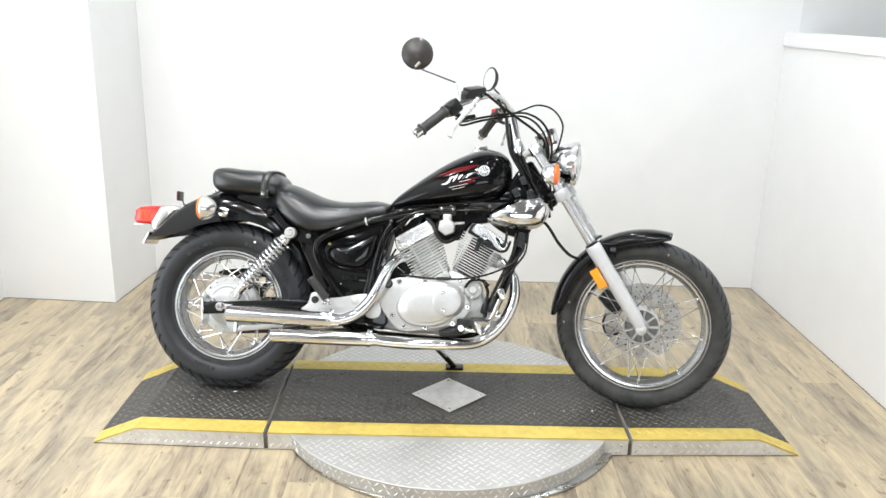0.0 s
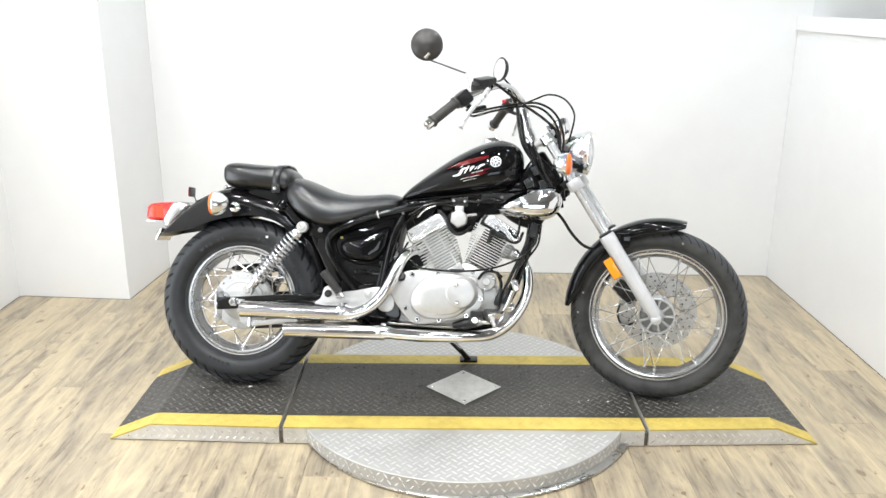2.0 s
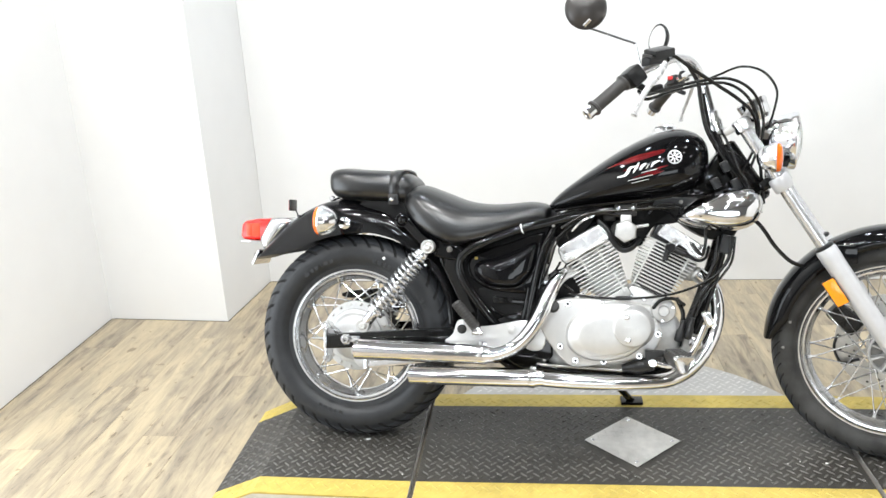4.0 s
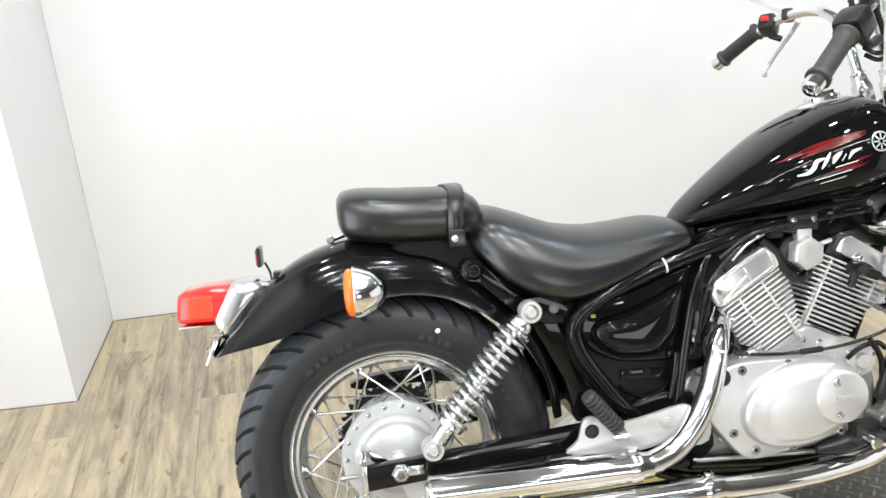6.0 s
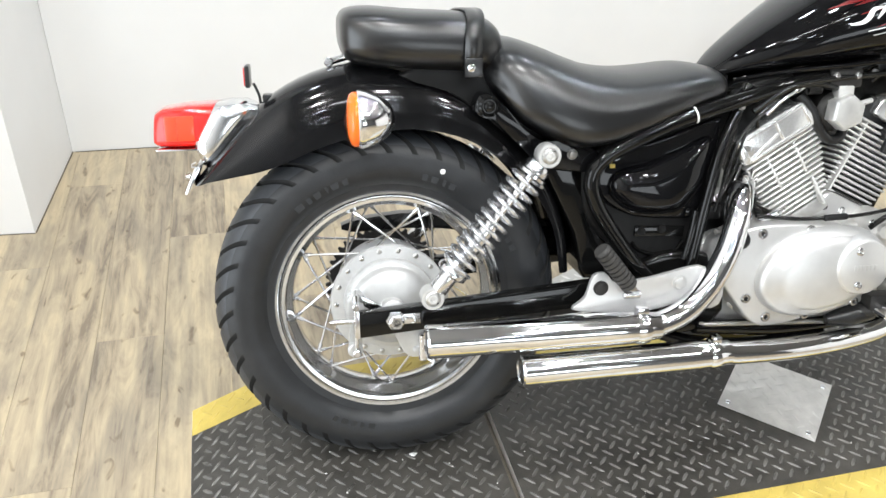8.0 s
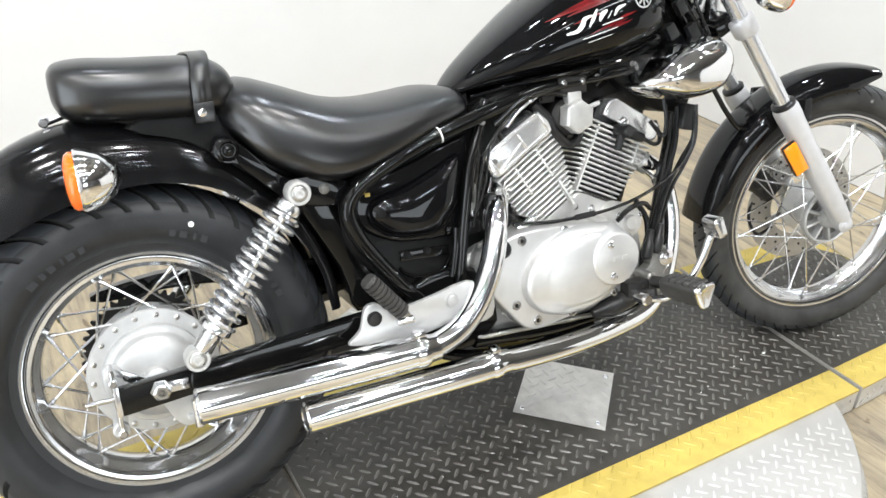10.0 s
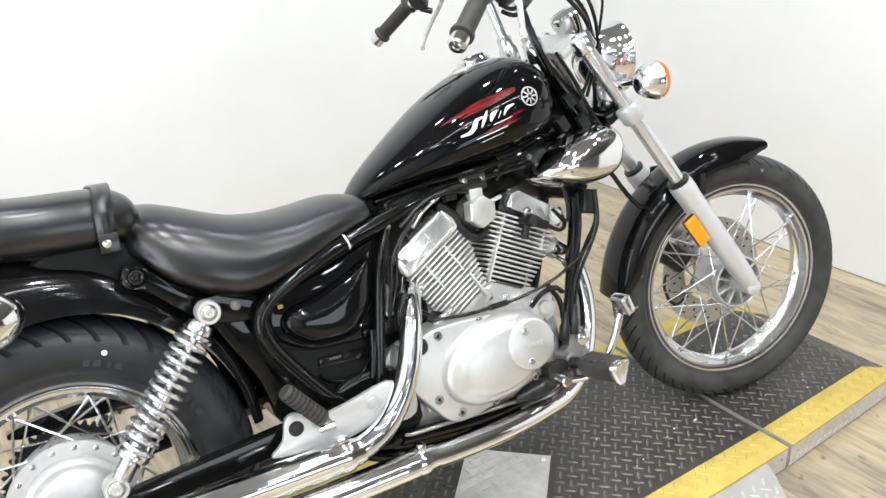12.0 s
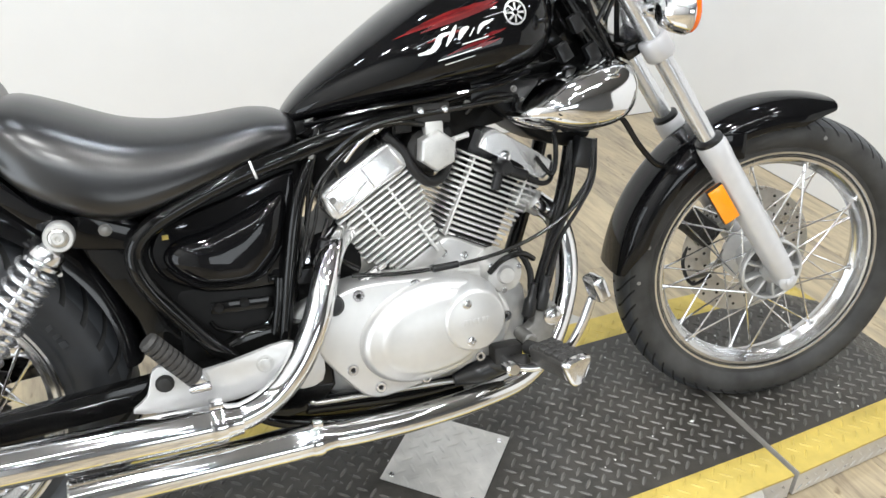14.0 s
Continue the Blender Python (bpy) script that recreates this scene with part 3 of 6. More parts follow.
def tyre(R, bead, half, grooves, skew, depth, tread_w, zone, width, n_prof=38):
    """A tyre turned about y, with cut grooves in its shoulders."""
    per, wide = 12, width
    n = grooves * per
    prof = []
    for k in range(n_prof):
        t = -1 + 2 * k / (n_prof - 1)
        a = t * math.pi * 0.80
        cx = (R + bead) / 2 + 0.004
        hr, hw = R - cx, half
        y = hw * math.copysign(abs(math.sin(a)) ** 0.86, a)
        r = cx + hr * math.copysign(abs(math.cos(a)) ** 0.9, math.cos(a))
        prof.append((max(r, bead), y))
    prof[0], prof[-1] = (bead, -half * 0.66), (bead, half * 0.66)
    rings = []
    for i in range(n):
        th = i / n * 2 * math.pi
        ring = []
        lo, hi = tread_w
        for r, y in prof:
            u = abs(y) / half
            up = max(0.0, (r - bead) / (R - bead))
            a = th - (skew * u * u * min(1.0, up * 1.6) * (1 if y < 0 else -1)) * 2 * math.pi / grooves
            cut = lo < u and up > hi and (i % per < wide if y < 0 else (i + per // 2) % per < wide)
            d = depth if cut else 0.0
            ring.append((math.cos(a) * (r - d), y, math.sin(a) * (r - d)))
        rings.append(ring)
    m, k = len(rings), len(prof)
    v = [p for r in rings for p in r]
    f = [(i * k + j, i * k + j + 1, ((i + 1) % m) * k + j + 1, ((i + 1) % m) * k + j) for i in range(m) for j in range(k - 1)]
    tall = [math.hypot(p[0], p[2]) for p in v]
    slots = []
    for q in f:
        row = q[0] % k
        edge = prof[row][0] + prof[row + 1][0]
        cut = any(tall[a] < prof[a % k][0] - depth * 0.6 for a in q)
        slots.append(2 if cut else 1 if edge / 2 > bead + (R - bead) * zone else 0)
    return v, f, slots


def add_tyre(wheel, shape, label, wall=RUBBER):
    part("tyre", shape[:2], [wall, TREAD_RUBBER, GROOVE_SHADE], wheel, label, smooth=25, slots=shape[2])


def spoke_set(wheel, count, hub_r, hub_y, rim_r, rim_y, radius=0.0021):
    """Crossed spokes, each a thing of its own on four shared meshes."""
    shapes = []
    for side in (-1, 1):
        for cross in (-1, 1):
            a = cross * radians(62)
            p = (math.cos(a) * hub_r, side * hub_y, math.sin(a) * hub_r)
            off = cross * radians(9)
            q = (math.cos(off) * rim_r, side * rim_y, math.sin(off) * rim_r)
            d = (Vector(q) - Vector(p)).normalized()
            nip = Vector(q) - d * 0.020
            vf = join(sweep([p, nip], radius, 6, smooth=False), sweep([tuple(nip), tuple(Vector(q) + d * 0.004)], radius * 1.7, 6, smooth=False))
            shapes.append(mesh_of("spoke", vf, DULL_CHROME))
    for k in range(count):
        kind = (0, 2, 1, 3)[k % 4]
        part("spoke", shapes[kind], None, wheel, m=Matrix.Rotation(k / count * 2 * math.pi, 4, "Y"))


def rim_profile(r, w, lip=0.010):
    """Cross-section of a steel rim: rolled lips, shoulders and a deep well, as a closed outline."""
    near = [(r + lip, -w + 0.001), (r + lip + 0.0015, -w - 0.004), (r + lip - 0.0015, -w - 0.0085), (r + lip - 0.0055, -w - 0.0082), (r + lip - 0.0078, -w - 0.0040), (r - 0.0005, -w - 0.0040), (r - 0.0028, -w - 0.0072), (r - 0.0080, -w - 0.0062), (r - 0.0105, -w + 0.002), (r - 0.0115, -w + 0.010), (r - 0.020, -w + 0.018)]
    return [(r, -w)] + near + [(r - 0.024, 0)] + [(q, -y) for q, y in near[::-1]] + [(r, w), (r - 0.004, w - 0.014), (r - 0.014, 0), (r - 0.004, -w + 0.014)]


rear_wheel = part("rear_wheel", lathe(rim_profile(0.1935, 0.040), n=96, closed=True), RIM, bike, "chromed steel spoked rim", UP)
add_tyre(rear_wheel, tyre(RR, 0.194, 0.067, 40, 1.25, 0.0095, (0.08, 0.74), 0.78, 2), "thick black rear tyre with grooved shoulders")
part("brake_drum", join(lathe([(0.02, 0.046), (0.080, 0.046), (0.104, 0.043), (0.106, 0.039), (0.104, 0.034), (0.088, 0.030), (0.088, 0.0), (0.06, -0.02), (0.06, -0.05), (0.09, -0.056), (0.09, -0.06), (0.02, -0.062)], (0, 0, 0), (0, -1, 0), 48)), HUB, rear_wheel, "cast aluminium drum hub")
for a in np.linspace(0, 2 * math.pi, 18, endpoint=False):
    part("spoke_head", lathe([(0.0048, 0.0), (0.0048, 0.0012), (0.0030, 0.0026), (0.0, 0.0028)], (math.cos(a) * 0.0955, -0.0440, math.sin(a) * 0.0955), (0, -1, 0), 10), STEEL, rear_wheel)
part("brake_panel", lathe([(0.083, 0.044), (0.083, 0.052), (0.081, 0.055), (0.073, 0.056), (0.0705, 0.058), (0.068, 0.066), (0.062, 0.072), (0.050, 0.077), (0.034, 0.080), (0.022, 0.081), (0.021, 0.096), (0.015, 0.100), (0, 0.100)], (0, 0, 0), (0, -1, 0), 56), HUB, rear_wheel, "smooth silver brake drum cover")
part("brake_arm", join(box((-0.045, -0.100, 0.022), (0.062, 0.008, 0.016), 0.003, Matrix.Rotation(radians(35), 4, "Y")), rod((-0.020, -0.07, 0.004), (-0.020, -0.108, 0.004), 0.008), rod((-0.068, -0.09, 0.038), (-0.068, -0.112, 0.038), 0.007)), DULL_CHROME, rear_wheel, "plated brake arm")
sp = []
for k in range(45 * 4):
    a = k / 180 * 2 * math.pi
    rr = 0.112 if k % 4 in (1, 2) else 0.104
    sp.append((rr * math.cos(a), rr * math.sin(a)))
part("sprocket", slab(sp, 0.062, 0.068, 0.001), DARK, rear_wheel, "dark greasy drive sprocket")
spoke_set(rear_wheel, 36, 0.092, 0.040, 0.176, 0.010)
bp("axle_nut", join(rod((0, -0.10, 0.002), (0, -0.156, 0.002), 0.009), lathe([(0.017, 0), (0.017, 0.003), (0.0135, 0.003), (0.0135, 0.014), (0.011, 0.016), (0, 0.016)], (0, -0.140, 0.002), (0, -1, 0), 6)), DULL_CHROME, "plated rear axle nut")
bp("axle_plate", join(box((0.022, -0.1385, 0.003), (0.040, 0.003, 0.018), 0.001), box((0.030, -0.1405, 0.003), (0.014, 0.003, 0.010), 0.001)), DULL_CHROME, "plated slot plate beside the axle nut")
bp("brake_anchor", join(slab(rounded([(-0.078, 0.040), (-0.052, 0.040), (-0.054, -0.030), (-0.060, -0.066), (-0.078, -0.066), (-0.076, -0.020)], 3), -0.098, -0.104, 0.0015), lathe([(0.013, 0), (0.013, 0.010), (0.010, 0.013), (0, 0.013)], (-0.068, -0.102, -0.060), (0, -1, 0), 16), lathe([(0.010, 0), (0.010, 0.016), (0.007, 0.018), (0, 0.018)], (-0.068, -0.100, 0.034), (0, -1, 0), 6), rod((-0.068, -0.112, 0.034), (-0.068, -0.112, 0.052), 0.0045)), HUB, "pale cast brake anchor with a castle nut")
bp("torque_plate", join(slab(rounded([(0.000, -0.024), (0.060, -0.018), (0.066, -0.070), (0.040, -0.086), (0.020, -0.078), (0.005, -0.050)], 3), -0.094, -0.100, 0.0015), bolt((0.040, -0.099, -0.072), 0.007)), HUB, "pale plate with a bolt under the swing arm")

for a, rr in ((1.195, 0.2545),):
    part("paint_dot", lathe([(0.0048, 0.0), (0.0045, 0.0012), (0, 0.0014)], (math.cos(a) * rr, -0.0672, math.sin(a) * rr), (0, -1, 0.0), 12), SCUFF, rear_wheel, "white paint dot on the sidewall")
for a0, widths in ((2.25, (16, 9, 12, 5, 13, 10)), (1.30, (10, 12, 6, 11)), (0.55, (8, 8, 12)), (-1.75, (12, 7, 10, 12, 9)), (-0.3, (9, 11, 7))):
    at = a0
    for w in widths:
        part("raised_mark", moved(box((0.236, -0.0664, 0), (0.011, 0.0012, w * 0.001), 0.0005, seg=1), Matrix.Rotation(-at, 4, "Y")), RUBBER, rear_wheel)
        at -= 0.05 + w * 0.0022
# rear suspension and swing arm
for s in (-1, 1):
    arm = box((0.185, s * 0.124, 0.012), (0.50, 0.026, 0.044), 0.006, Matrix.Rotation(radians(-4.5), 4, "Y"))
    bp("swing_arm", arm, FRAME, "black painted steel swing arm")
    plate = box((-0.064, s * 0.128, -0.002), (0.008, 0.028, 0.050), 0.002)
    bp("chain_adjuster", join(plate, rod((-0.11, s * 0.128, 0.0), (0.0, s * 0.128, 0.0), 0.004), rod((-0.066, s * 0.128, -0.058), (-0.066, s * 0.128, 0.046), 0.004), rod((-0.066, s * 0.120, 0.030), (-0.066, s * 0.146, 0.030), 0.006), rod((-0.066, s * 0.118, -0.056), (-0.066, s * 0.140, -0.056), 0.007)), DULL_CHROME, "bright plated axle adjuster")
for s in (-1, 1):
    top, low = Vector((0.249, s * 0.160, 0.276)), Vector((0.059, s * 0.158, 0.047))
    d = (low - top).normalized()
    L = (low - top).length
    shock = bp("shock_absorber", join(rod(top + d * 0.01, low - d * 0.01, 0.0075), lathe([(0.0, 0), (0.0135, 0.001), (0.0145, 0.008), (0.0145, L * 0.36), (0.0120, L * 0.37)], low - d * (L * 0.36 + 0.05), d, 24), lathe([(0.012, 0), (0.020, 0.003), (0.023, 0.010), (0.023, 0.018), (0.027, 0.021), (0.027, 0.026), (0.02, 0.028)], top + d * 0.017, d, 24),
               lathe([(0.015, 0), (0.016, 0.004), (0.016, 0.035), (0.012, 0.040)], low - d * 0.05, d, 20), lathe([(0.024, 0), (0.027, 0.004), (0.027, 0.012), (0.02, 0.016)], low - d * 0.062, d, 24)), DULL_CHROME, "chromed twin shock absorber")
    for c in (top, low):
        eye = part("eyelet", lathe([(0.0125, -0.012), (0.0135, -0.0145), (0.018, -0.0145), (0.0195, -0.012), (0.0195, 0.012), (0.018, 0.0145), (0.0135, 0.0145), (0.0125, 0.012)], c, (0, 1, 0), 28, closed=True), CAST, shock)
        part("bush", lathe([(0.0, -0.0150), (0.0105, -0.0150), (0.0125, -0.0135), (0.0125, 0.0135), (0.0105, 0.0150), (0, 0.0150)], c, (0, 1, 0), 20), STEEL, eye)
        part("bolt", lathe([(0.0, -0.0165), (0.003, -0.0165), (0.004, -0.019), (0.0075, -0.019), (0.009, -0.017), (0.009, 0.017), (0.0075, 0.019), (0, 0.019)], c, (0, 1, 0), 14), CAST, eye)
    side = d.cross(Vector((0, 1, 0))).normalized()
    out = side.cross(d).normalized()
    pts = []
    turns = 12
    for k in range(turns * 14 + 1):
        a = k / 14 * 2 * math.pi
        h = 0.045 + (L - 0.045 - 0.062) * k / (turns * 14)
        pts.append(tuple(top + d * h + (side * math.cos(a) + out * math.sin(a)) * 0.027))
    part("spring", sweep(pts, 0.0037, 8, smooth=False), TUBE, shock, "chromed coil spring")

# mufflers and pipes
def muffler(x0, x1, y0, y1, z0, z1, r):
    a, b = Vector((x0, y0, z0)), Vector((x1, y1, z1))
    L = (b - a).length
    return lathe([(r - 0.008, 0.05), (r - 0.006, 0.002), (r - 0.003, 0.0), (r, 0.003), (r, L - 0.05), (r * 0.985, L - 0.03), (r * 0.94, L - 0.008), (r * 0.90, L), (r * 0.86, L + 0.004), (r * 0.80, L + 0.02), (0.0, L + 0.02)], a, b - a, 36)


def band(p, d, r, w=0.018):
    return lathe([(r - 0.004, -w / 2), (r + 0.002, -w / 2), (r + 0.003, -w / 4), (r + 0.003, w / 4), (r + 0.002, w / 2), (r - 0.004, w / 2)], p, d, 28)


upper = bp("exhaust_muffler", muffler(0.043, 0.425, -0.193, -0.190, -0.018, -0.020, 0.0285), CHROME, "chromed upper muffler")
part("clamp", join(band((0.412, -0.19, -0.020), (1, 0, 0), 0.0265, 0.022), box((0.412, -0.192, 0.010), (0.02, 0.018, 0.014), 0.002)), CHROME, upper)
part("inner_tube", lathe([(0.0, 0.052), (0.021, 0.05), (0.0215, 0.004)], (0.043, -0.193, -0.018), (1, 0, 0), 24), DARK, upper, "dark inner pipe")
bp("exhaust_pipe", sweep([(0.41, -0.19, -0.020), (0.455, -0.188, -0.016), (0.50, -0.182, 0.004), (0.54, -0.176, 0.045), (0.572, -0.168, 0.100), (0.592, -0.154, 0.150), (0.612, -0.125, 0.186), (0.640, -0.085, 0.204), (0.680, -0.045, 0.210)], [0.021, 0.021, 0.021, 0.0215, 0.0215, 0.021, 0.020, 0.019, 0.018], 26, 9), CHROME, "chromed rear header pipe")
lower = bp("exhaust_muffler", muffler(0.203, 0.560, -0.193, -0.188, -0.084, -0.081, 0.0265), CHROME, "chromed lower muffler")
part("clamp", join(band((0.548, -0.188, -0.081), (1, 0, 0), 0.0245, 0.018), box((0.552, -0.19, -0.053), (0.016, 0.018, 0.012), 0.002)), CHROME, lower)
part("inner_tube", lathe([(0.0, 0.052), (0.019, 0.05), (0.0195, 0.004)], (0.203, -0.193, -0.084), (1, 0, 0), 24), DARK, lower, "dark inner pipe")
bp("exhaust_pipe", sweep([(0.55, -0.188, -0.081), (0.62, -0.184, -0.086), (0.72, -0.174, -0.089), (0.83, -0.155, -0.088), (0.92, -0.132, -0.079), (0.985, -0.105, -0.040), (1.032, -0.075, 0.030), (1.048, -0.055, 0.10), (1.035, -0.045, 0.165), (0.995, -0.04, 0.205)], 0.0205, 22, 6), CHROME, "chromed front header pipe")

# engine: cases, covers, two finned cylinders
case = rounded([(0.53, 0.02), (0.55, 0.09), (0.62, 0.118), (0.80, 0.125), (0.92, 0.10), (0.95, 0.04), (0.92, -0.05), (0.80, -0.085), (0.64, -0.075), (0.56, -0.03)], 3)
bp("crankcase", join(slab(case, 0.0, -0.095, 0.012), slab(case, 0.0, 0.13, 0.015)), CAST, "cast aluminium crankcase")
cover = bp("clutch_cover", join(slab(rounded([(0.562, 0.070), (0.570, 0.102), (0.602, 0.124), (0.645, 0.136), (0.73, 0.134), (0.81, 0.122), (0.870, 0.092), (0.894, 0.046), (0.874, -0.004), (0.83, -0.024), (0.745, -0.042), (0.672, -0.053), (0.638, -0.044), (0.606, -0.008), (0.578, 0.030)], 4), -0.09, -0.153, 0.006)), SILVER, "silver painted clutch cover")
oval = [(0.750 + 0.114 * math.copysign(abs(math.cos(a)) ** 0.9, math.cos(a)), 0.049 + 0.080 * math.sin(a) + 0.014 * math.cos(a)) for a in np.linspace(0, 2 * math.pi, 48, endpoint=False)]
part("bulge", slab(oval, -0.150, -0.178, 0.018, dome=0.016, steps=6, cx=0.790, cz=0.060), SILVER, cover, "swelling silver cover face")
part("round_cap", join(lathe([(0.062, 0.150), (0.055, 0.180), (0.0520, 0.188), (0.0495, 0.196), (0.0475, 0.1985), (0.045, 0.1995), (0.0, 0.1995)], (0.8145, 0, 0.064), (0, -1, 0), 48)), SILVER, cover, "round silver cap")
for zz, xx in ((0.094, 0.800), (0.032, 0.804)):
    part("screw", lathe([(0.0075, -0.002), (0.0075, 0.002), (0.0055, 0.0035), (0.003, 0.0035), (0.003, 0.001), (0, 0.001)], (xx, -0.1995, zz), (0, -1, 0), 16), DULL_CHROME, cover)
for k in range(6):
    part("raised_mark", box((0.796 + 0.0075 * k, -0.1999, 0.064), (0.0052, 0.0014, 0.009), 0.0003), SILVER, cover)
for c in ((0.576, 0.086), (0.622, 0.004), (0.664, -0.034), (0.740, -0.034), (0.835, -0.016), (0.884, 0.045), (0.733, 0.124), (0.862, 0.088), (0.642, 0.122), (0.80, 0.114)):
    part("bolt", join(lathe([(0.0095, -0.01), (0.0095, 0.002), (0.0078, 0.004), (0.0045, 0.004), (0.0045, 0.001), (0, 0.001)], (c[0], -0.1525, c[1]), (0, -1, 0), 14)), DULL_CHROME, cover)
    # dark disc paints in the shade of the bolt's recess
    part("socket_shade", lathe([(0.0042, 0.0014), (0.0, 0.0014)], (c[0], -0.1525, c[1]), (0, -1, 0), 6), DARK, cover)
bp("oil_filler_plug", lathe([(0.017, 0), (0.017, 0.008), (0.013, 0.012), (0.0, 0.013)], (0.602, -0.148, 0.112), (0, -1, 0.35), 20), PLASTIC, "black oil filler plug")
filt = bp("oil_filter_cover", join(lathe([(0.034, 0.05), (0.034, 0.10), (0.030, 0.11), (0.016, 0.113), (0.013, 0.12), (0, 0.12)], (0.900, -0.01, 0.105), (0, -1, 0), 28)), CAST, "round cast filter cover")
for a in (0.4, 2.5, 4.6):
    part("bolt", bolt((0.900 + 0.027 * math.cos(a), -0.118, 0.105 + 0.027 * math.sin(a)), 0.0045), DULL_CHROME, filt)


def cylinder(name, base, tilt, yc, n_fins, left, right, label, dark, ribs):
    """A finned barrel: plates across its axis, ribs, and a core; left and right give the fins' reach at their heights."""
    m = Matrix.Translation((base[0], yc, base[1])) @ Matrix.Rotation(radians(tilt), 4, "Y")
    core = join(moved(lathe([(0.040, -0.03), (0.040, 0.155)], (0, 0, 0), (0, 0, 1), 28), m), moved(box((0, 0, 0.006), (0.085, 0.13, 0.03), 0.008), m), moved(box((0, 0, 0.085), (0.096, 0.104, 0.145), 0.012), m))
    cyl = bp(name, core, DARK if dark else CAST, label)
    for k in range(n_fins):
        u = k / (n_fins - 1)
        h = 0.016 + u * 0.136
        a, b = float(np.interp(h, *left)), float(np.interp(h, *right))
        dp = 0.128 + 0.036 * u**0.7
        part("fin", moved(box(((b - a) / 2, 0, h), (a + b, dp, 0.0042), 0.0014, seg=1), m), FIN, cyl)
    for ox, z0, z1 in ribs:
        part("rib", moved(box((ox, -0.070, (z0 + z1) / 2), (0.0045, 0.018, z1 - z0), 0.0015), m @ Matrix.Rotation(0.0, 4, "X")), FIN, cyl)
    return cyl, m


def plate_frame(x0, x1, z0, z1, y, w):
    """A raised border round a cover's face."""
    return join(box(((x0 + x1) / 2, y, z0), (x1 - x0, 0.005, w), 0.0015), box(((x0 + x1) / 2, y, z1), (x1 - x0, 0.005, w), 0.0015), box((x0, y, (z0 + z1) / 2), (w, 0.005, z1 - z0 - w), 0.0015), box((x1, y, (z0 + z1) / 2), (w, 0.005, z1 - z0 - w), 0.0015))


rear_cyl, MR = cylinder("rear_cylinder", (0.776, 0.130), -31, -0.012, 14, ((0, 0.03, 0.07, 0.155), (0.034, 0.044, 0.074, 0.074)), ((0, 0.03, 0.155), (0.036, 0.050, 0.079)), "finned rear engine cylinder", False, ((-0.030, 0.085, 0.152), (0.024, 0.085, 0.152), (0.030, 0.01, 0.07)))
part("head_cover", moved(slab(rounded([(-0.072, -0.022), (-0.072, 0.016), (-0.062, 0.027), (0.0, 0.029), (0.056, 0.027), (0.068, 0.016), (0.071, -0.022), (0.0, -0.024)], 4), 0.075, -0.086, 0.006), MR @ Matrix.Translation((0, 0, 0.182))), HEAD, rear_cyl, "polished cylinder head cover", smooth=22)
part("head_border", moved(plate_frame(-0.064, 0.062, 0.164, 0.204, -0.0865, 0.005), MR), HEAD, rear_cyl)
part("head_inset", moved(join(box((0.006, -0.087, 0.184), (0.004, 0.006, 0.036), 0.0015), box((-0.030, -0.087, 0.174), (0.066, 0.006, 0.004), 0.0015, Matrix.Rotation(radians(-14), 4, "Y"))), MR), HEAD, rear_cyl)
part("head_side", moved(box((0.0, 0.0, 0.180), (0.152, 0.140, 0.046), 0.008), MR), PLASTIC, rear_cyl, "dark head casting")
front_cyl, MF = cylinder("front_cylinder", (0.865, 0.136), 26, 0.012, 15, ((0, 0.12, 0.155), (0.060, 0.086, 0.086)), ((0, 0.03, 0.155), (0.045, 0.050, 0.076)), "finned front engine cylinder with dark barrel", True, ((-0.058, 0.012, 0.150), (0.046, 0.10, 0.150)))
part("head_cover", moved(slab(rounded([(-0.069, -0.016), (-0.068, 0.008), (-0.058, 0.020), (-0.04, 0.0215), (0.056, 0.019), (0.068, 0.012), (0.069, -0.010), (0.060, -0.018), (0.030, -0.0185), (0.020, -0.012), (-0.020, -0.012), (-0.030, -0.018), (-0.06, -0.018)], 4), 0.075, -0.086, 0.004), MF @ Matrix.Translation((0.008, 0, 0.180)) @ Matrix.Rotation(radians(5), 4, "Y")), HEAD, front_cyl, "polished cylinder head cover", smooth=22)
part("plug_bolt", moved(bolt((-0.012, -0.086, 0.168), 0.009, h=0.010), MF), DULL_CHROME, front_cyl)
part("head_side", moved(box((0.0, 0.0, 0.176), (0.146, 0.140, 0.042), 0.008), MF), PLASTIC, front_cyl, "dark head casting")
part("spark_plug_cap", moved(join(rod((-0.016, -0.06, 0.150), (-0.016, -0.098, 0.152), 0.012), lathe([(0.010, 0), (0.0135, 0.003), (0.0135, 0.02), (0.010, 0.026)], (-0.016, -0.092, 0.150), (0.1, -0.9, 0.1), 16), rod((-0.012, -0.104, 0.150), (0.030, -0.106, 0.152), 0.0095), rod((-0.018, -0.100, 0.150), (-0.012, -0.098, 0.112), 0.008)), MF), PLASTIC, front_cyl, "black spark plug cap")
part("plug_lead", sweep([tuple(MF @ Vector(q)) for q in ((0.028, -0.106, 0.152), (0.062, -0.104, 0.150), (0.082, -0.09, 0.166), (0.080, -0.06, 0.200))], 0.0045, 10), PLASTIC, front_cyl)
neck = bp("crankcase_neck", slab(rounded([(0.765, 0.09), (0.790, 0.140), (0.812, 0.166), (0.832, 0.166), (0.870, 0.148), (0.915, 0.124), (0.925, 0.09)], 3), 0.06, -0.066, 0.008), SILVER, "silver casting between the cylinder feet")
for c in ((0.850, 0.132), (0.905, 0.112), (0.812, 0.142)):
    part("bolt", bolt((c[0], -0.066, c[1]), 0.0055), DULL_CHROME, neck)
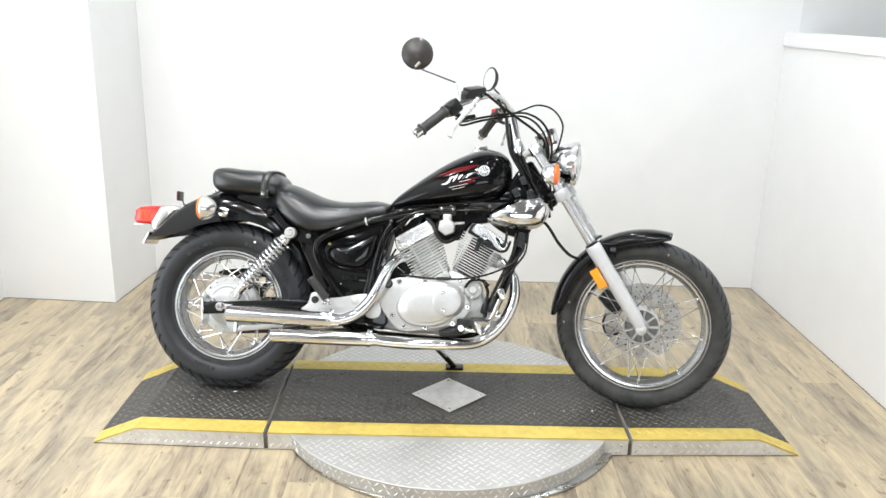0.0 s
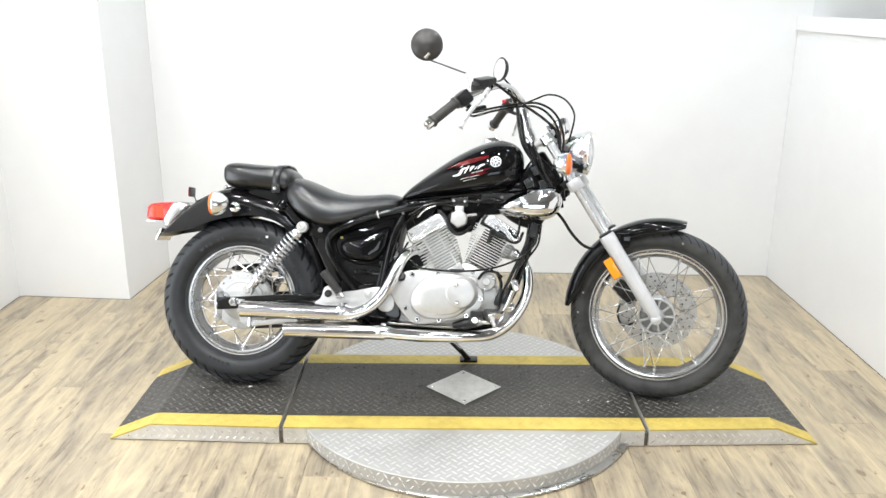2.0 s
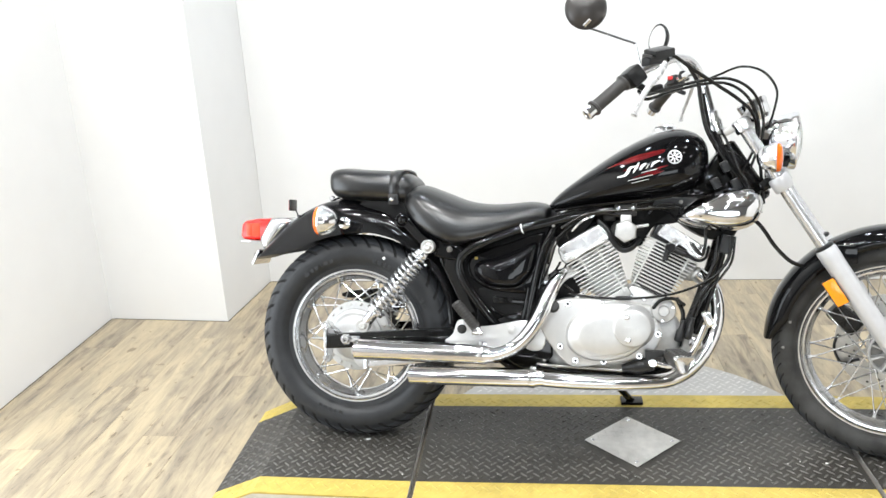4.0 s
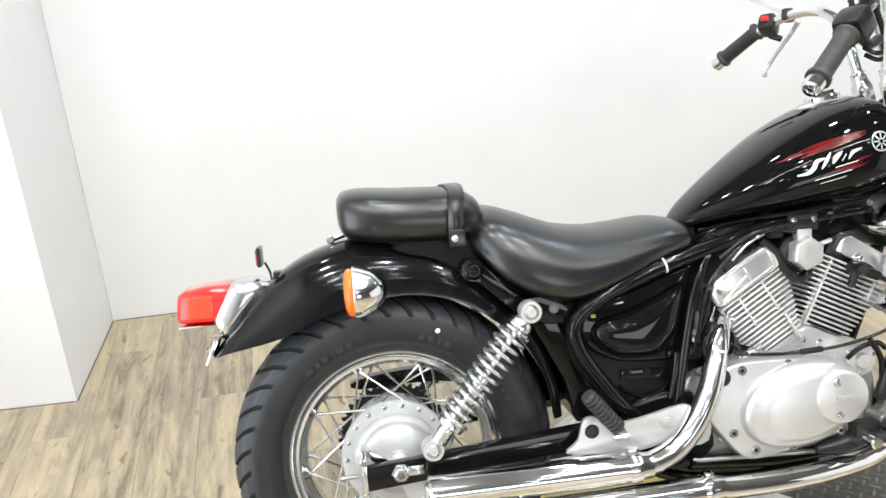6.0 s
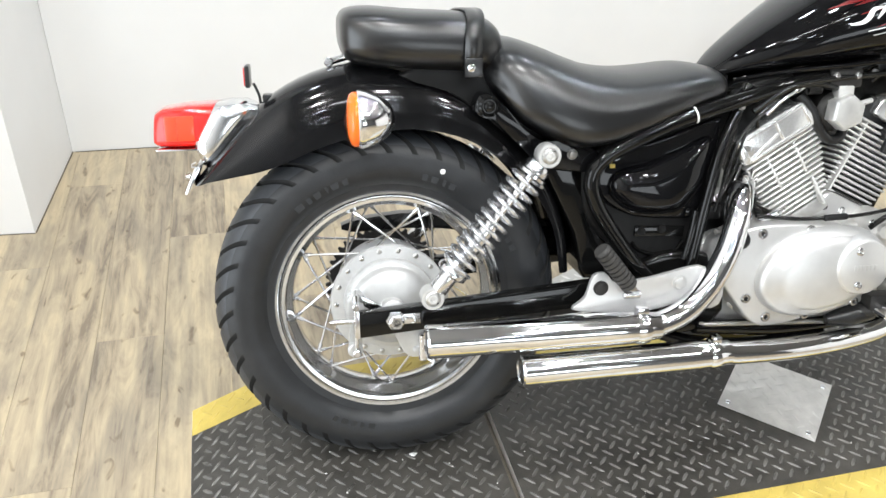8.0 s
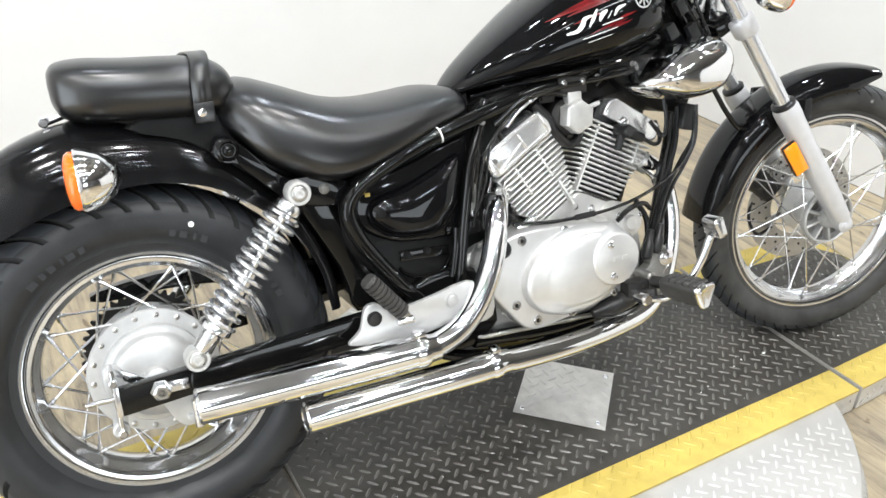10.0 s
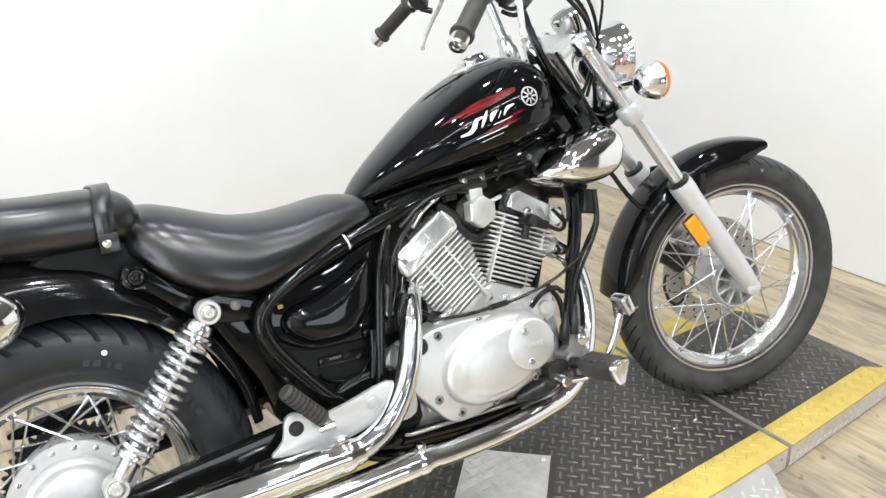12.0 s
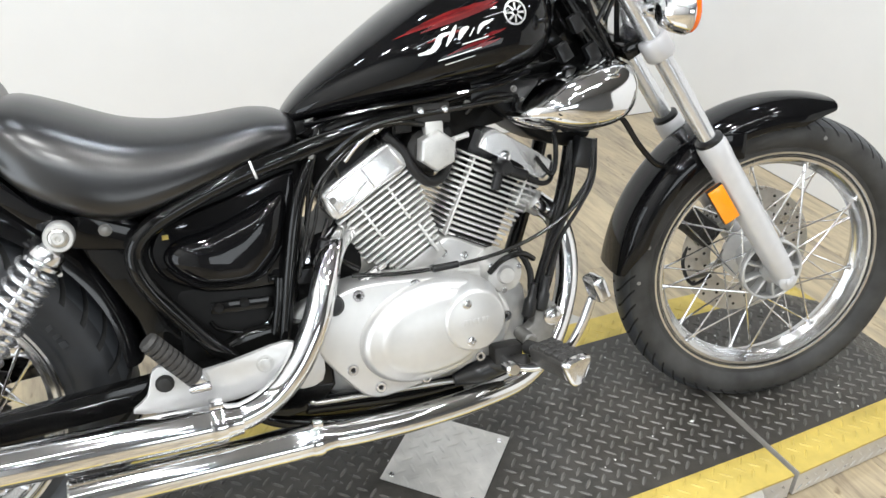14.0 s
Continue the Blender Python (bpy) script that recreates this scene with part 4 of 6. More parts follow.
part("barrel_foot", moved(box((0.0, 0.0, -0.002), (0.104, 0.142, 0.020), 0.004), MF), SILVER, front_cyl, "silver barrel foot")
part("exhaust_flange", join(rod((0.955, -0.02, 0.215), (0.99, -0.035, 0.205), 0.026), rod((0.985, -0.035, 0.208), (1.012, -0.04, 0.190), 0.021)), CAST, front_cyl, "cast exhaust port")

# carburettor between the cylinders
carb = bp("carburettor", join(rod((0.79, 0.05, 0.322), (0.79, -0.10, 0.322), 0.035), box((0.79, -0.03, 0.283), (0.04, 0.06, 0.03), 0.008), rod((0.745, -0.03, 0.32), (0.85, -0.03, 0.34), 0.022)), DARK, "dark carburettor body")
hexo = [(0.797 + 0.0325 * math.cos(radians(60 * k + 24)), 0.323 + 0.0325 * math.sin(radians(60 * k + 24))) for k in range(6)]
part("hexagon_cover", slab(hexo, -0.095, -0.128, 0.008), CAST, carb, "bright hexagonal cover", smooth=25)
part("neck", box((0.797, -0.100, 0.356), (0.030, 0.020, 0.024), 0.004), CAST, carb)
part("bracket", join(box((0.796, -0.103, 0.380), (0.060, 0.008, 0.032), 0.004)), DARK, carb, "dark bracket with two bright bolts")
for q in (0.776, 0.816):
    part("bolt", bolt((q, -0.107, 0.385), 0.0045), DULL_CHROME, carb)
part("rod", rod((0.825, -0.105, 0.335), (0.858, -0.095, 0.340), 0.0045), BRIGHT, carb)
bp("breather_hose", sweep([(0.722, -0.085, 0.352), (0.745, -0.090, 0.328), (0.762, -0.092, 0.296), (0.786, -0.090, 0.272), (0.812, -0.085, 0.276), (0.835, -0.06, 0.300)], 0.0090, 12), PLASTIC, "thick black breather hose between the heads")
bp("wire_clip", join(sweep([(0.650, -0.112, 0.322), (0.672, -0.116, 0.346), (0.700, -0.112, 0.362)], 0.0032, 8), box((0.705, -0.112, 0.366), (0.018, 0.008, 0.010), 0.002, Matrix.Rotation(radians(-35), 4, "Y"))), DULL_CHROME, "bright wire clip on the frame rail")
bp("fuse_block", join(box((0.752, -0.060, 0.366), (0.034, 0.05, 0.030), 0.004), box((0.752, -0.088, 0.366), (0.026, 0.006, 0.022), 0.002)), DARK, "dark block under the tank")
# black slab added to close the view through to the wall
bp("under_tank_filler", slab(rounded([(0.84, 0.345), (0.86, 0.405), (0.96, 0.425), (0.985, 0.37), (0.93, 0.345)], 3), 0.06, -0.045, 0.008), INNER, "black filler above the front cylinder")

# chrome air-filter shell ahead of the engine
shell = bp("air_filter_shell", pillow(rounded([(0.930, 0.362), (0.958, 0.396), (1.03, 0.430), (1.100, 0.444), (1.142, 0.432), (1.158, 0.394), (1.140, 0.348), (1.095, 0.326), (1.03, 0.323), (0.970, 0.336)], 4), -0.080, -0.090, 1.065, 0.384, 0.55, 12), CHROME, "chromed teardrop air filter cover", smooth=60)
part("logo_patch", slab(rounded([(0.984, 0.372), (0.997, 0.382), (1.009, 0.375), (1.004, 0.364), (0.989, 0.361)], 3), -0.146, -0.1625, 0.002), PLASTIC, shell)
part("mount", box((0.93, -0.06, 0.40), (0.12, 0.05, 0.035), 0.006), PLASTIC, shell)

# frame tubes
for s in (-1, 1):
    bp("frame_tube", sweep([(0.98, s * 0.05, 0.43), (0.80, s * 0.085, 0.392), (0.66, s * 0.108, 0.364), (0.575, s * 0.120, 0.344), (0.50, s * 0.128, 0.325), (0.45, s * 0.132, 0.308), (0.40, s * 0.133, 0.287), (0.362, s * 0.133, 0.267), (0.339, s * 0.132, 0.243), (0.335, s * 0.131, 0.214), (0.350, s * 0.129, 0.174), (0.382, s * 0.126, 0.126), (0.42, s * 0.122, 0.076), (0.45, s * 0.118, 0.045)], 0.0135, 14, 6), FRAME, "black frame rail sweeping under the seat")
    bp("frame_tube", sweep([(0.62, s * 0.098, 0.372), (0.575, s * 0.115, 0.28), (0.55, s * 0.12, 0.18), (0.528, s * 0.122, 0.06)], 0.010, 12), FRAME, "black frame upright behind the engine")
    bp("down_tube", sweep([(1.085, s * 0.03, 0.46), (1.062, s * 0.058, 0.30), (1.024, s * 0.068, 0.16), (0.975, s * 0.080, 0.03), (0.90, s * 0.09, -0.06), (0.75, s * 0.095, -0.082), (0.55, s * 0.11, -0.06)], 0.0145, 12, 6), FRAME, "black front down tube")
    bp("fender_rail", slab(rounded([(0.138, 0.350), (0.148, 0.371), (0.172, 0.366), (0.196, 0.340), (0.220, 0.312), (0.257, 0.290), (0.310, 0.290), (0.350, 0.268), (0.352, 0.236), (0.316, 0.236), (0.262, 0.246), (0.222, 0.276), (0.190, 0.308), (0.165, 0.332), (0.145, 0.336)], 3), s * 0.085, s * 0.120, 0.007), PAINT, "black rail holding the rear mudguard")
bp("rail_ring", lathe([(0.0135, -0.0018), (0.0145, -0.0012), (0.0145, 0.0012), (0.0135, 0.0018)], (0.512, -0.1270, 0.3285), (0.12, -0.01, 0.035), 16), SCUFF, "pale cable tie round the rail")
bp("head_stock", join(rod((1.17, 0, 0.41), (1.065, 0, 0.565), 0.032), slab(rounded([(0.98, 0.40), (1.035, 0.53), (1.085, 0.55), (1.165, 0.44), (1.10, 0.37)], 3), 0.05, -0.05, 0.010)), FRAME, "black steering head")
bp("frame_boss", join(lathe([(0.017, -0.006), (0.017, 0.003), (0.014, 0.006), (0.011, 0.003), (0.0, 0.003)], (0.161, -0.120, 0.351), (0, -1, 0), 24), bolt((0.161, -0.122, 0.351), 0.0075)), FRAME, "black round boss with a hexagon bolt")
bp("frame_bolt", bolt((0.303, -0.120, 0.268), 0.0068), OLD_CAST, "small grey frame bolt")
# added slab that closes a see-through gap under the saddle
bp("seat_filler", slab(rounded([(0.02, 0.400), (0.10, 0.372), (0.16, 0.330), (0.21, 0.290), (0.27, 0.262), (0.36, 0.262), (0.37, 0.33), (0.22, 0.40), (0.10, 0.425)], 3), 0.082, -0.082, 0.008), INNER, "black filler below the saddle")
battery_box = bp("battery_box", box((0.455, 0.0, 0.10), (0.15, 0.20, 0.12), 0.01), INNER, "black battery box with a holed strap")
part("rim_bead", sweep([(0.424, -0.102, 0.104), (0.432, -0.104, 0.093), (0.450, -0.105, 0.084), (0.481, -0.105, 0.078), (0.506, -0.104, 0.087), (0.519, -0.102, 0.103)], 0.0035, 8), FRAME, battery_box)
part("strap", box((0.473, -0.103, 0.1225), (0.092, 0.005, 0.018), 0.0015, Matrix.Rotation(radians(3), 4, "Y")), FRAME, battery_box)
# black discs on the strap's face stand in for its shaded holes
for x, z in ((0.439, 0.1245), (0.477, 0.1265)):
    part("hole", lathe([(0.0075, 0.0), (0.0075, 0.0012), (0.0055, 0.0008), (0.0, 0.0004)], (x, -0.1055, z), (0, -1, 0), 14), INNER, battery_box, "dark disc standing for a shaded hole in the strap")
side_cover = bp("side_cover", slab(rounded([(0.352, 0.212), (0.356, 0.236), (0.374, 0.258), (0.420, 0.274), (0.470, 0.288), (0.562, 0.318), (0.574, 0.306), (0.562, 0.230), (0.545, 0.152), (0.517, 0.143), (0.442, 0.148), (0.406, 0.158), (0.366, 0.182)], 5), 0.0, -0.106, 0.008), PAINT, "glossy black triangular side cover", smooth=60)
shell = rounded([(0.372, 0.214), (0.382, 0.230), (0.404, 0.240), (0.440, 0.247), (0.495, 0.268), (0.540, 0.288), (0.553, 0.287), (0.556, 0.272), (0.551, 0.240), (0.541, 0.206), (0.525, 0.184), (0.506, 0.166), (0.473, 0.159), (0.420, 0.164), (0.392, 0.180), (0.376, 0.198)], 4)
part("raised_face", pillow(shell, -0.103, -0.030, 0.462, 0.196, 0.62, 12), PAINT, side_cover, "swelling glossy shell", smooth=60)
part("edge_bead", sweep([(0.376, -0.109, 0.198), (0.392, -0.110, 0.180), (0.420, -0.110, 0.163), (0.473, -0.110, 0.158), (0.506, -0.110, 0.165), (0.526, -0.109, 0.184), (0.542, -0.108, 0.206)], 0.0030, 8), PAINT, side_cover)
part("clip_tab", box((0.524, -0.108, 0.156), (0.016, 0.008, 0.014), 0.003), FRAME, side_cover)
bp("cover_stay", sweep([(0.533, -0.118, 0.160), (0.527, -0.121, 0.125), (0.516, -0.121, 0.074)], 0.0075, 10), FRAME, "black stay below the side cover")
part("yellow_dot", box((0.379, -0.1075, 0.243), (0.009, 0.003, 0.007), 0.001), YELLOW, side_cover, "small yellow paint dot")

# black slabs added to block sightlines where the inside only shows dark
bp("air_box", slab(rounded([(0.33, 0.20), (0.36, 0.28), (0.55, 0.335), (0.60, 0.345), (0.575, 0.22), (0.545, 0.08), (0.46, 0.06), (0.36, 0.12)], 3), 0.10, -0.098, 0.01), INNER, "black air box under the saddle")
bp("inner_filler", slab(rounded([(0.56, 0.10), (0.575, 0.19), (0.625, 0.215), (0.632, 0.255), (0.605, 0.285), (0.61, 0.36), (0.72, 0.385), (0.66, 0.28), (0.67, 0.20), (0.66, 0.12)], 3), 0.07, -0.075, 0.01), INNER, "matt black filler behind the engine")
bp("inner_mudguard", slab(rounded([(0.255, 0.275), (0.37, 0.262), (0.385, 0.16), (0.415, 0.06), (0.345, 0.035), (0.322, 0.12)], 3), 0.088, -0.090, 0.012), FRAME, "black inner mudguard ahead of the wheel")
# dark filler added behind the carburettor to close the gap
bp("head_gap_filler", slab(rounded([(0.69, 0.385), (0.735, 0.330), (0.765, 0.285), (0.84, 0.280), (0.87, 0.330), (0.93, 0.375), (0.94, 0.41), (0.70, 0.405)], 3), 0.075, -0.045, 0.012), INNER, "black filler between the heads")
bp("air_duct", slab(rounded([(0.90, 0.405), (0.95, 0.345), (1.015, 0.305), (1.075, 0.300), (1.10, 0.345), (1.06, 0.42)], 3), 0.04, -0.078, 0.012), INNER, "black air duct behind the chrome cover")
bp("inner_frame", join(slab(rounded([(0.60, 0.355), (0.98, 0.405), (1.02, 0.46), (0.70, 0.40)], 3), 0.06, -0.06, 0.008), box((0.70, 0.02, 0.33), (0.10, 0.10, 0.06), 0.01)), FRAME, "black frame spine under the tank")
# rear mudguard, with its tail lamp, reflector and signals


def guard(tops, edges, half, n=9):
    """A mudguard skin through rows of crest and edge points, as a closed shell."""
    t = spline([(x, 0, z) for x, z in tops], 4)
    e = spline([(x, 0, z) for x, z in edges], 4)
    outer, inner = [], []
    for a, b in zip(t, e):
        ro, ri = [], []
        for k in range(-n, n + 1):
            u = k / n * math.pi / 2
            c, s = abs(math.cos(u)) ** 0.72, math.copysign(abs(math.sin(u)) ** 0.72, u)
            p = Vector((b.x + (a.x - b.x) * c, half * s, b.z + (a.z - b.z) * c))
            ro.append(tuple(p))
            q = Vector((b.x + (a.x - b.x) * c * 0.965, (half - 0.003) * s, b.z + (a.z - b.z) * c * 0.965))
            ri.append(tuple(q))
        outer.append(ro + ri[::-1])
    return loft(outer)


bp("rear_mudguard", guard([(-0.318, 0.228), (-0.272, 0.284), (-0.215, 0.344), (-0.14, 0.392), (-0.05, 0.417), (0.04, 0.413), (0.13, 0.385), (0.21, 0.32), (0.275, 0.235), (0.315, 0.13), (0.325, 0.05)],
                                     [(-0.292, 0.238), (-0.256, 0.244), (-0.19, 0.257), (-0.105, 0.290), (-0.025, 0.309), (0.05, 0.313), (0.13, 0.294), (0.195, 0.252), (0.248, 0.20), (0.285, 0.13), (0.298, 0.05)], 0.090), PAINT_DUSTY, "glossy black rear mudguard", smooth=60)


def slant_ring(top, low, w, power=0.45, n=32):
    """A rounded-square section between a top and a low point in x and z."""
    ring = []
    for a in np.linspace(0, 2 * math.pi, n, endpoint=False):
        c, q = math.copysign(abs(math.cos(a)) ** power, math.cos(a)), math.copysign(abs(math.sin(a)) ** power, math.sin(a))
        t = (1 - q) / 2
        ring.append((top[0] + (low[0] - top[0]) * t, w * c, top[1] + (low[1] - top[1]) * t))
    return ring


tail = bp("tail_lamp", loft([slant_ring((-0.205, 0.350), (-0.292, 0.248), 0.046), slant_ring((-0.226, 0.360), (-0.303, 0.256), 0.052), slant_ring((-0.252, 0.360), (-0.309, 0.272), 0.051), slant_ring((-0.278, 0.357), (-0.315, 0.288), 0.049)]), RIM, "chromed tail lamp base", smooth=85)
part("red_lens", loft([slant_ring((-0.274, 0.3575), (-0.312, 0.2865), 0.0495), slant_ring((-0.32, 0.356), (-0.345, 0.287), 0.048), slant_ring((-0.358, 0.351), (-0.368, 0.288), 0.045), slant_ring((-0.370, 0.345), (-0.376, 0.292), 0.040), slant_ring((-0.373, 0.335), (-0.377, 0.302), 0.03)]), RED, tail, "glossy red tail lamp lens", smooth=60)
part("inner_reflector", join(box((-0.332, -0.0488, 0.320), (0.046, 0.003, 0.040), 0.001), box((-0.345, -0.0498, 0.320), (0.018, 0.003, 0.038), 0.001)), RED_INNER, tail, "lighter square reflector in the lens")
part("chrome_strip", box((-0.335, 0, 0.2845), (0.075, 0.09, 0.004), 0.0015), CHROME, tail)
bp("plate_bracket", join(box((-0.318, 0, 0.236), (0.008, 0.12, 0.05), 0.003, Matrix.Rotation(radians(25), 4, "Y")), bolt((-0.324, -0.045, 0.24), 0.006, (-1, 0, 0)), bolt((-0.326, 0.045, 0.24), 0.006, (-1, 0, 0))), CHROME, "small bright number plate bracket")
ref = bp("rear_reflector", join(box((-0.222, 0.005, 0.397), (0.008, 0.052, 0.036), 0.003), sweep([(-0.214, 0.005, 0.385), (-0.206, 0.005, 0.365), (-0.204, 0.005, 0.345)], 0.0025, 6), box((-0.19, 0.0, 0.361), (0.02, 0.03, 0.012), 0.003)), PLASTIC, "small black reflector holder on a stalk")
part("red_face", box((-0.2265, 0.005, 0.397), (0.003, 0.044, 0.029), 0.001), RED, ref, "dark red reflector face")
for s in (-1, 1):
    sig = bp("turn_signal", lathe([(0.0, 0.052), (0.010, 0.050), (0.024, 0.042), (0.036, 0.026), (0.0425, 0.008), (0.0440, 0.0), (0.0425, -0.004), (0.038, -0.004)], (-0.051, s * 0.205, 0.348), (1, 0, 0), 32), CHROME, "chromed bullet turn signal")
    part("lens", lathe([(0.0400, 0.0), (0.0405, 0.006), (0.037, 0.011), (0.026, 0.015), (0.0, 0.017)], (-0.055, s * 0.205, 0.348), (-1, 0, 0), 32), AMBER, sig, "amber signal lens")
    part("stalk", join(rod((-0.035, s * 0.175, 0.347), (-0.02, s * 0.088, 0.342), 0.008), lathe([(0.018, 0), (0.018, 0.006), (0.010, 0.010)], (-0.02, s * 0.089, 0.342), (0, s, 0), 16)), CHROME, sig)
bp("seat_latch", join(rod((-0.085, 0.0, 0.418), (-0.05, 0, 0.428), 0.006), rod((-0.088, -0.014, 0.418), (-0.088, 0.014, 0.418), 0.008)), DULL_CHROME, "bright seat fixing bolt")

# seats


def cushion(rows, power=2.7, n=36, drop=0.5, low=None):
    """A padded body: rows of x, bottom, top, half width; low squares off its lower half."""
    rings = []
    xs = [r[0] for r in rows]
    fine = np.linspace(0, len(rows) - 1, (len(rows) - 1) * 4 + 1)
    cols = [np.array([p.y for p in spline([(i, r[c], 0) for i, r in enumerate(rows)], 4)]) for c in range(4)]
    for x, b, t, w in zip(*cols):
        zc, h = b + (t - b) * drop, t - b
        ring = []
        for a in np.linspace(0, 2 * math.pi, n, endpoint=False):
            c, s = math.cos(a), math.sin(a)
            k = power if s > 0 else low or power
            y = w * math.copysign(abs(c) ** (2 / k), c)
            z = zc + (h * (1 - drop) if s > 0 else h * drop) * math.copysign(abs(s) ** (2 / k), s)
            ring.append((x, y, z))
        rings.append(ring)
    return loft(rings)


seat = bp("rider_seat", cushion([(0.156, 0.404, 0.418, 0.03), (0.160, 0.392, 0.432, 0.085), (0.178, 0.362, 0.451, 0.122), (0.212, 0.325, 0.456, 0.146), (0.26, 0.294, 0.441, 0.158), (0.305, 0.276, 0.423, 0.161), (0.35, 0.276, 0.408, 0.158), (0.41, 0.294, 0.400, 0.151), (0.47, 0.315, 0.402, 0.140), (0.525, 0.334, 0.407, 0.126), (0.560, 0.342, 0.404, 0.115), (0.578, 0.350, 0.398, 0.104), (0.588, 0.362, 0.390, 0.075), (0.590, 0.372, 0.382, 0.04)], 2.5, drop=0.30, low=3.6), VINYL, "black vinyl rider saddle", smooth=80)
part("seat_base", slab(rounded([(0.20, 0.34), (0.29, 0.300), (0.36, 0.296), (0.50, 0.345), (0.57, 0.368), (0.50, 0.38), (0.3, 0.34)], 3), 0.10, -0.10, 0.01), PLASTIC, seat)
pill = bp("pillion_seat", cushion([(-0.072, 0.462, 0.480, 0.04), (-0.069, 0.440, 0.494, 0.080), (-0.056, 0.420, 0.505, 0.103), (-0.02, 0.410, 0.508, 0.116), (0.04, 0.404, 0.503, 0.120), (0.10, 0.400, 0.500, 0.117), (0.15, 0.396, 0.495, 0.110), (0.180, 0.394, 0.480, 0.098), (0.192, 0.400, 0.462, 0.078), (0.195, 0.42, 0.445, 0.04)], 3.0), VINYL, "black vinyl pillion pad", smooth=80)
part("seat_base", slab(rounded([(0.00, 0.425), (0.19, 0.425), (0.205, 0.392), (0.16, 0.384), (0.03, 0.404)], 3), 0.080, -0.080, 0.008), INNER, pill)
strap = []
for k, xx in enumerate((0.122, 0.150)):
    ring = []
    for a in np.linspace(radians(-40), radians(220), 30):
        c, s = math.cos(a), math.sin(a)
        ring.append((xx + 0.010 * (s > 0) * s, 0.1172 * math.copysign(abs(c) ** 0.667, c), 0.447 + 0.0520 * math.copysign(abs(s) ** 0.667, s)))
    strap.append(ring)
sv = strap[0] + strap[1]
k = len(strap[0])
st = mesh_of("strap", (sv, [(i, i + 1, k + i + 1, k + i) for i in range(k - 1)]), VINYL, 60)
strap_ob = part("strap", st, None, pill, "black vinyl grab strap")
sol = strap_ob.modifiers.new("thick", "SOLIDIFY")
sol.thickness, sol.offset = 0.004, 1.0
part("strap_end", box((0.136, -0.119, 0.412), (0.030, 0.005, 0.030), 0.002), VINYL, pill)
part("rivet", lathe([(0.0065, 0), (0.0065, 0.002), (0.004, 0.004), (0, 0.0045)], (0.132, -0.1215, 0.412), (0, -1, 0), 14), CHROME, pill, "chromed rivet")
bp("seat_nose_bracket", box((0.595, 0, 0.372), (0.03, 0.09, 0.03), 0.006), PLASTIC, "black bracket between seat and tank")

# tank
TANK_ROWS = [(0.578, 0.378, 0.394, 0.022), (0.588, 0.375, 0.408, 0.046), (0.622, 0.382, 0.441, 0.068), (0.705, 0.391, 0.503, 0.106), (0.787, 0.400, 0.557, 0.136), (0.870, 0.408, 0.597, 0.153), (0.930, 0.418, 0.611, 0.156), (0.972, 0.430, 0.605, 0.143), (1.000, 0.450, 0.589, 0.118), (1.015, 0.478, 0.568, 0.085), (1.022, 0.502, 0.548, 0.038)]
tank_mesh = mesh_of("fuel_tank", cushion(TANK_ROWS, 2.45, 44, 0.40), PAINT, 80)
tank = part("fuel_tank", tank_mesh, None, bike, "glossy black teardrop fuel tank", UP)
part("seam", sweep([(0.60, -0.080, 0.379), (0.70, -0.098, 0.394), (0.80, -0.118, 0.404), (0.90, -0.126, 0.416), (0.96, -0.115, 0.432)], 0.004, 8), PAINT, tank)
cap = part("fuel_cap", lathe([(0.050, -0.012), (0.052, 0.0), (0.046, 0.006), (0.034, 0.008), (0.034, 0.014), (0.030, 0.018), (0.0, 0.019)], (0.905, 0.0, 0.600), (-0.14, 0, 0.99), 36), CHROME, tank, "chromed filler cap")
part("cap_grip", box((0.902, 0, 0.619), (0.05, 0.014, 0.010), 0.003, Matrix.Rotation(radians(-9), 4, "Y")), CHROME, cap)

# painted flame, plain white strokes and round badge on the tank's flank
from mathutils.bvhtree import BVHTree
tb = bmesh.new()
tb.from_mesh(tank_mesh)
flank = BVHTree.FromBMesh(tb)


def on_tank(polys, lift):
    """Flat shapes in x and z laid onto the tank's right flank."""
    bm = bmesh.new()
    for poly in polys:
        bm.faces.new([bm.verts.new((x, 0, z)) for x, z in poly])
    bmesh.ops.triangulate(bm, faces=bm.faces)
    for _ in range(2):
        bmesh.ops.subdivide_edges(bm, edges=[e for e in bm.edges if e.calc_length() > 0.010], cuts=1, use_grid_fill=False)
        bmesh.ops.triangulate(bm, faces=bm.faces)
    for v in bm.verts:
        p, nrm, _, _ = flank.ray_cast(Vector((v.co.x, -1, v.co.z)), Vector((0, 1, 0)))
        v.co = p + nrm * lift if p is not None else Vector((v.co.x, -0.15, v.co.z))
    bm.verts.index_update()
    out = [tuple(v.co) for v in bm.verts], [tuple(v.index for v in f.verts) for f in bm.faces]
    bm.free()
    return out


def slant(x, z, w, h, lean=0.55, tilt=0.24):
    """A leaning stroke that climbs to the front."""
    return [(x, z), (x + w, z + w * tilt), (x + w + h * lean, z + w * tilt + h), (x + h * lean, z + h)]


def lick(pts):
    return rounded(pts, 5)


flames = []
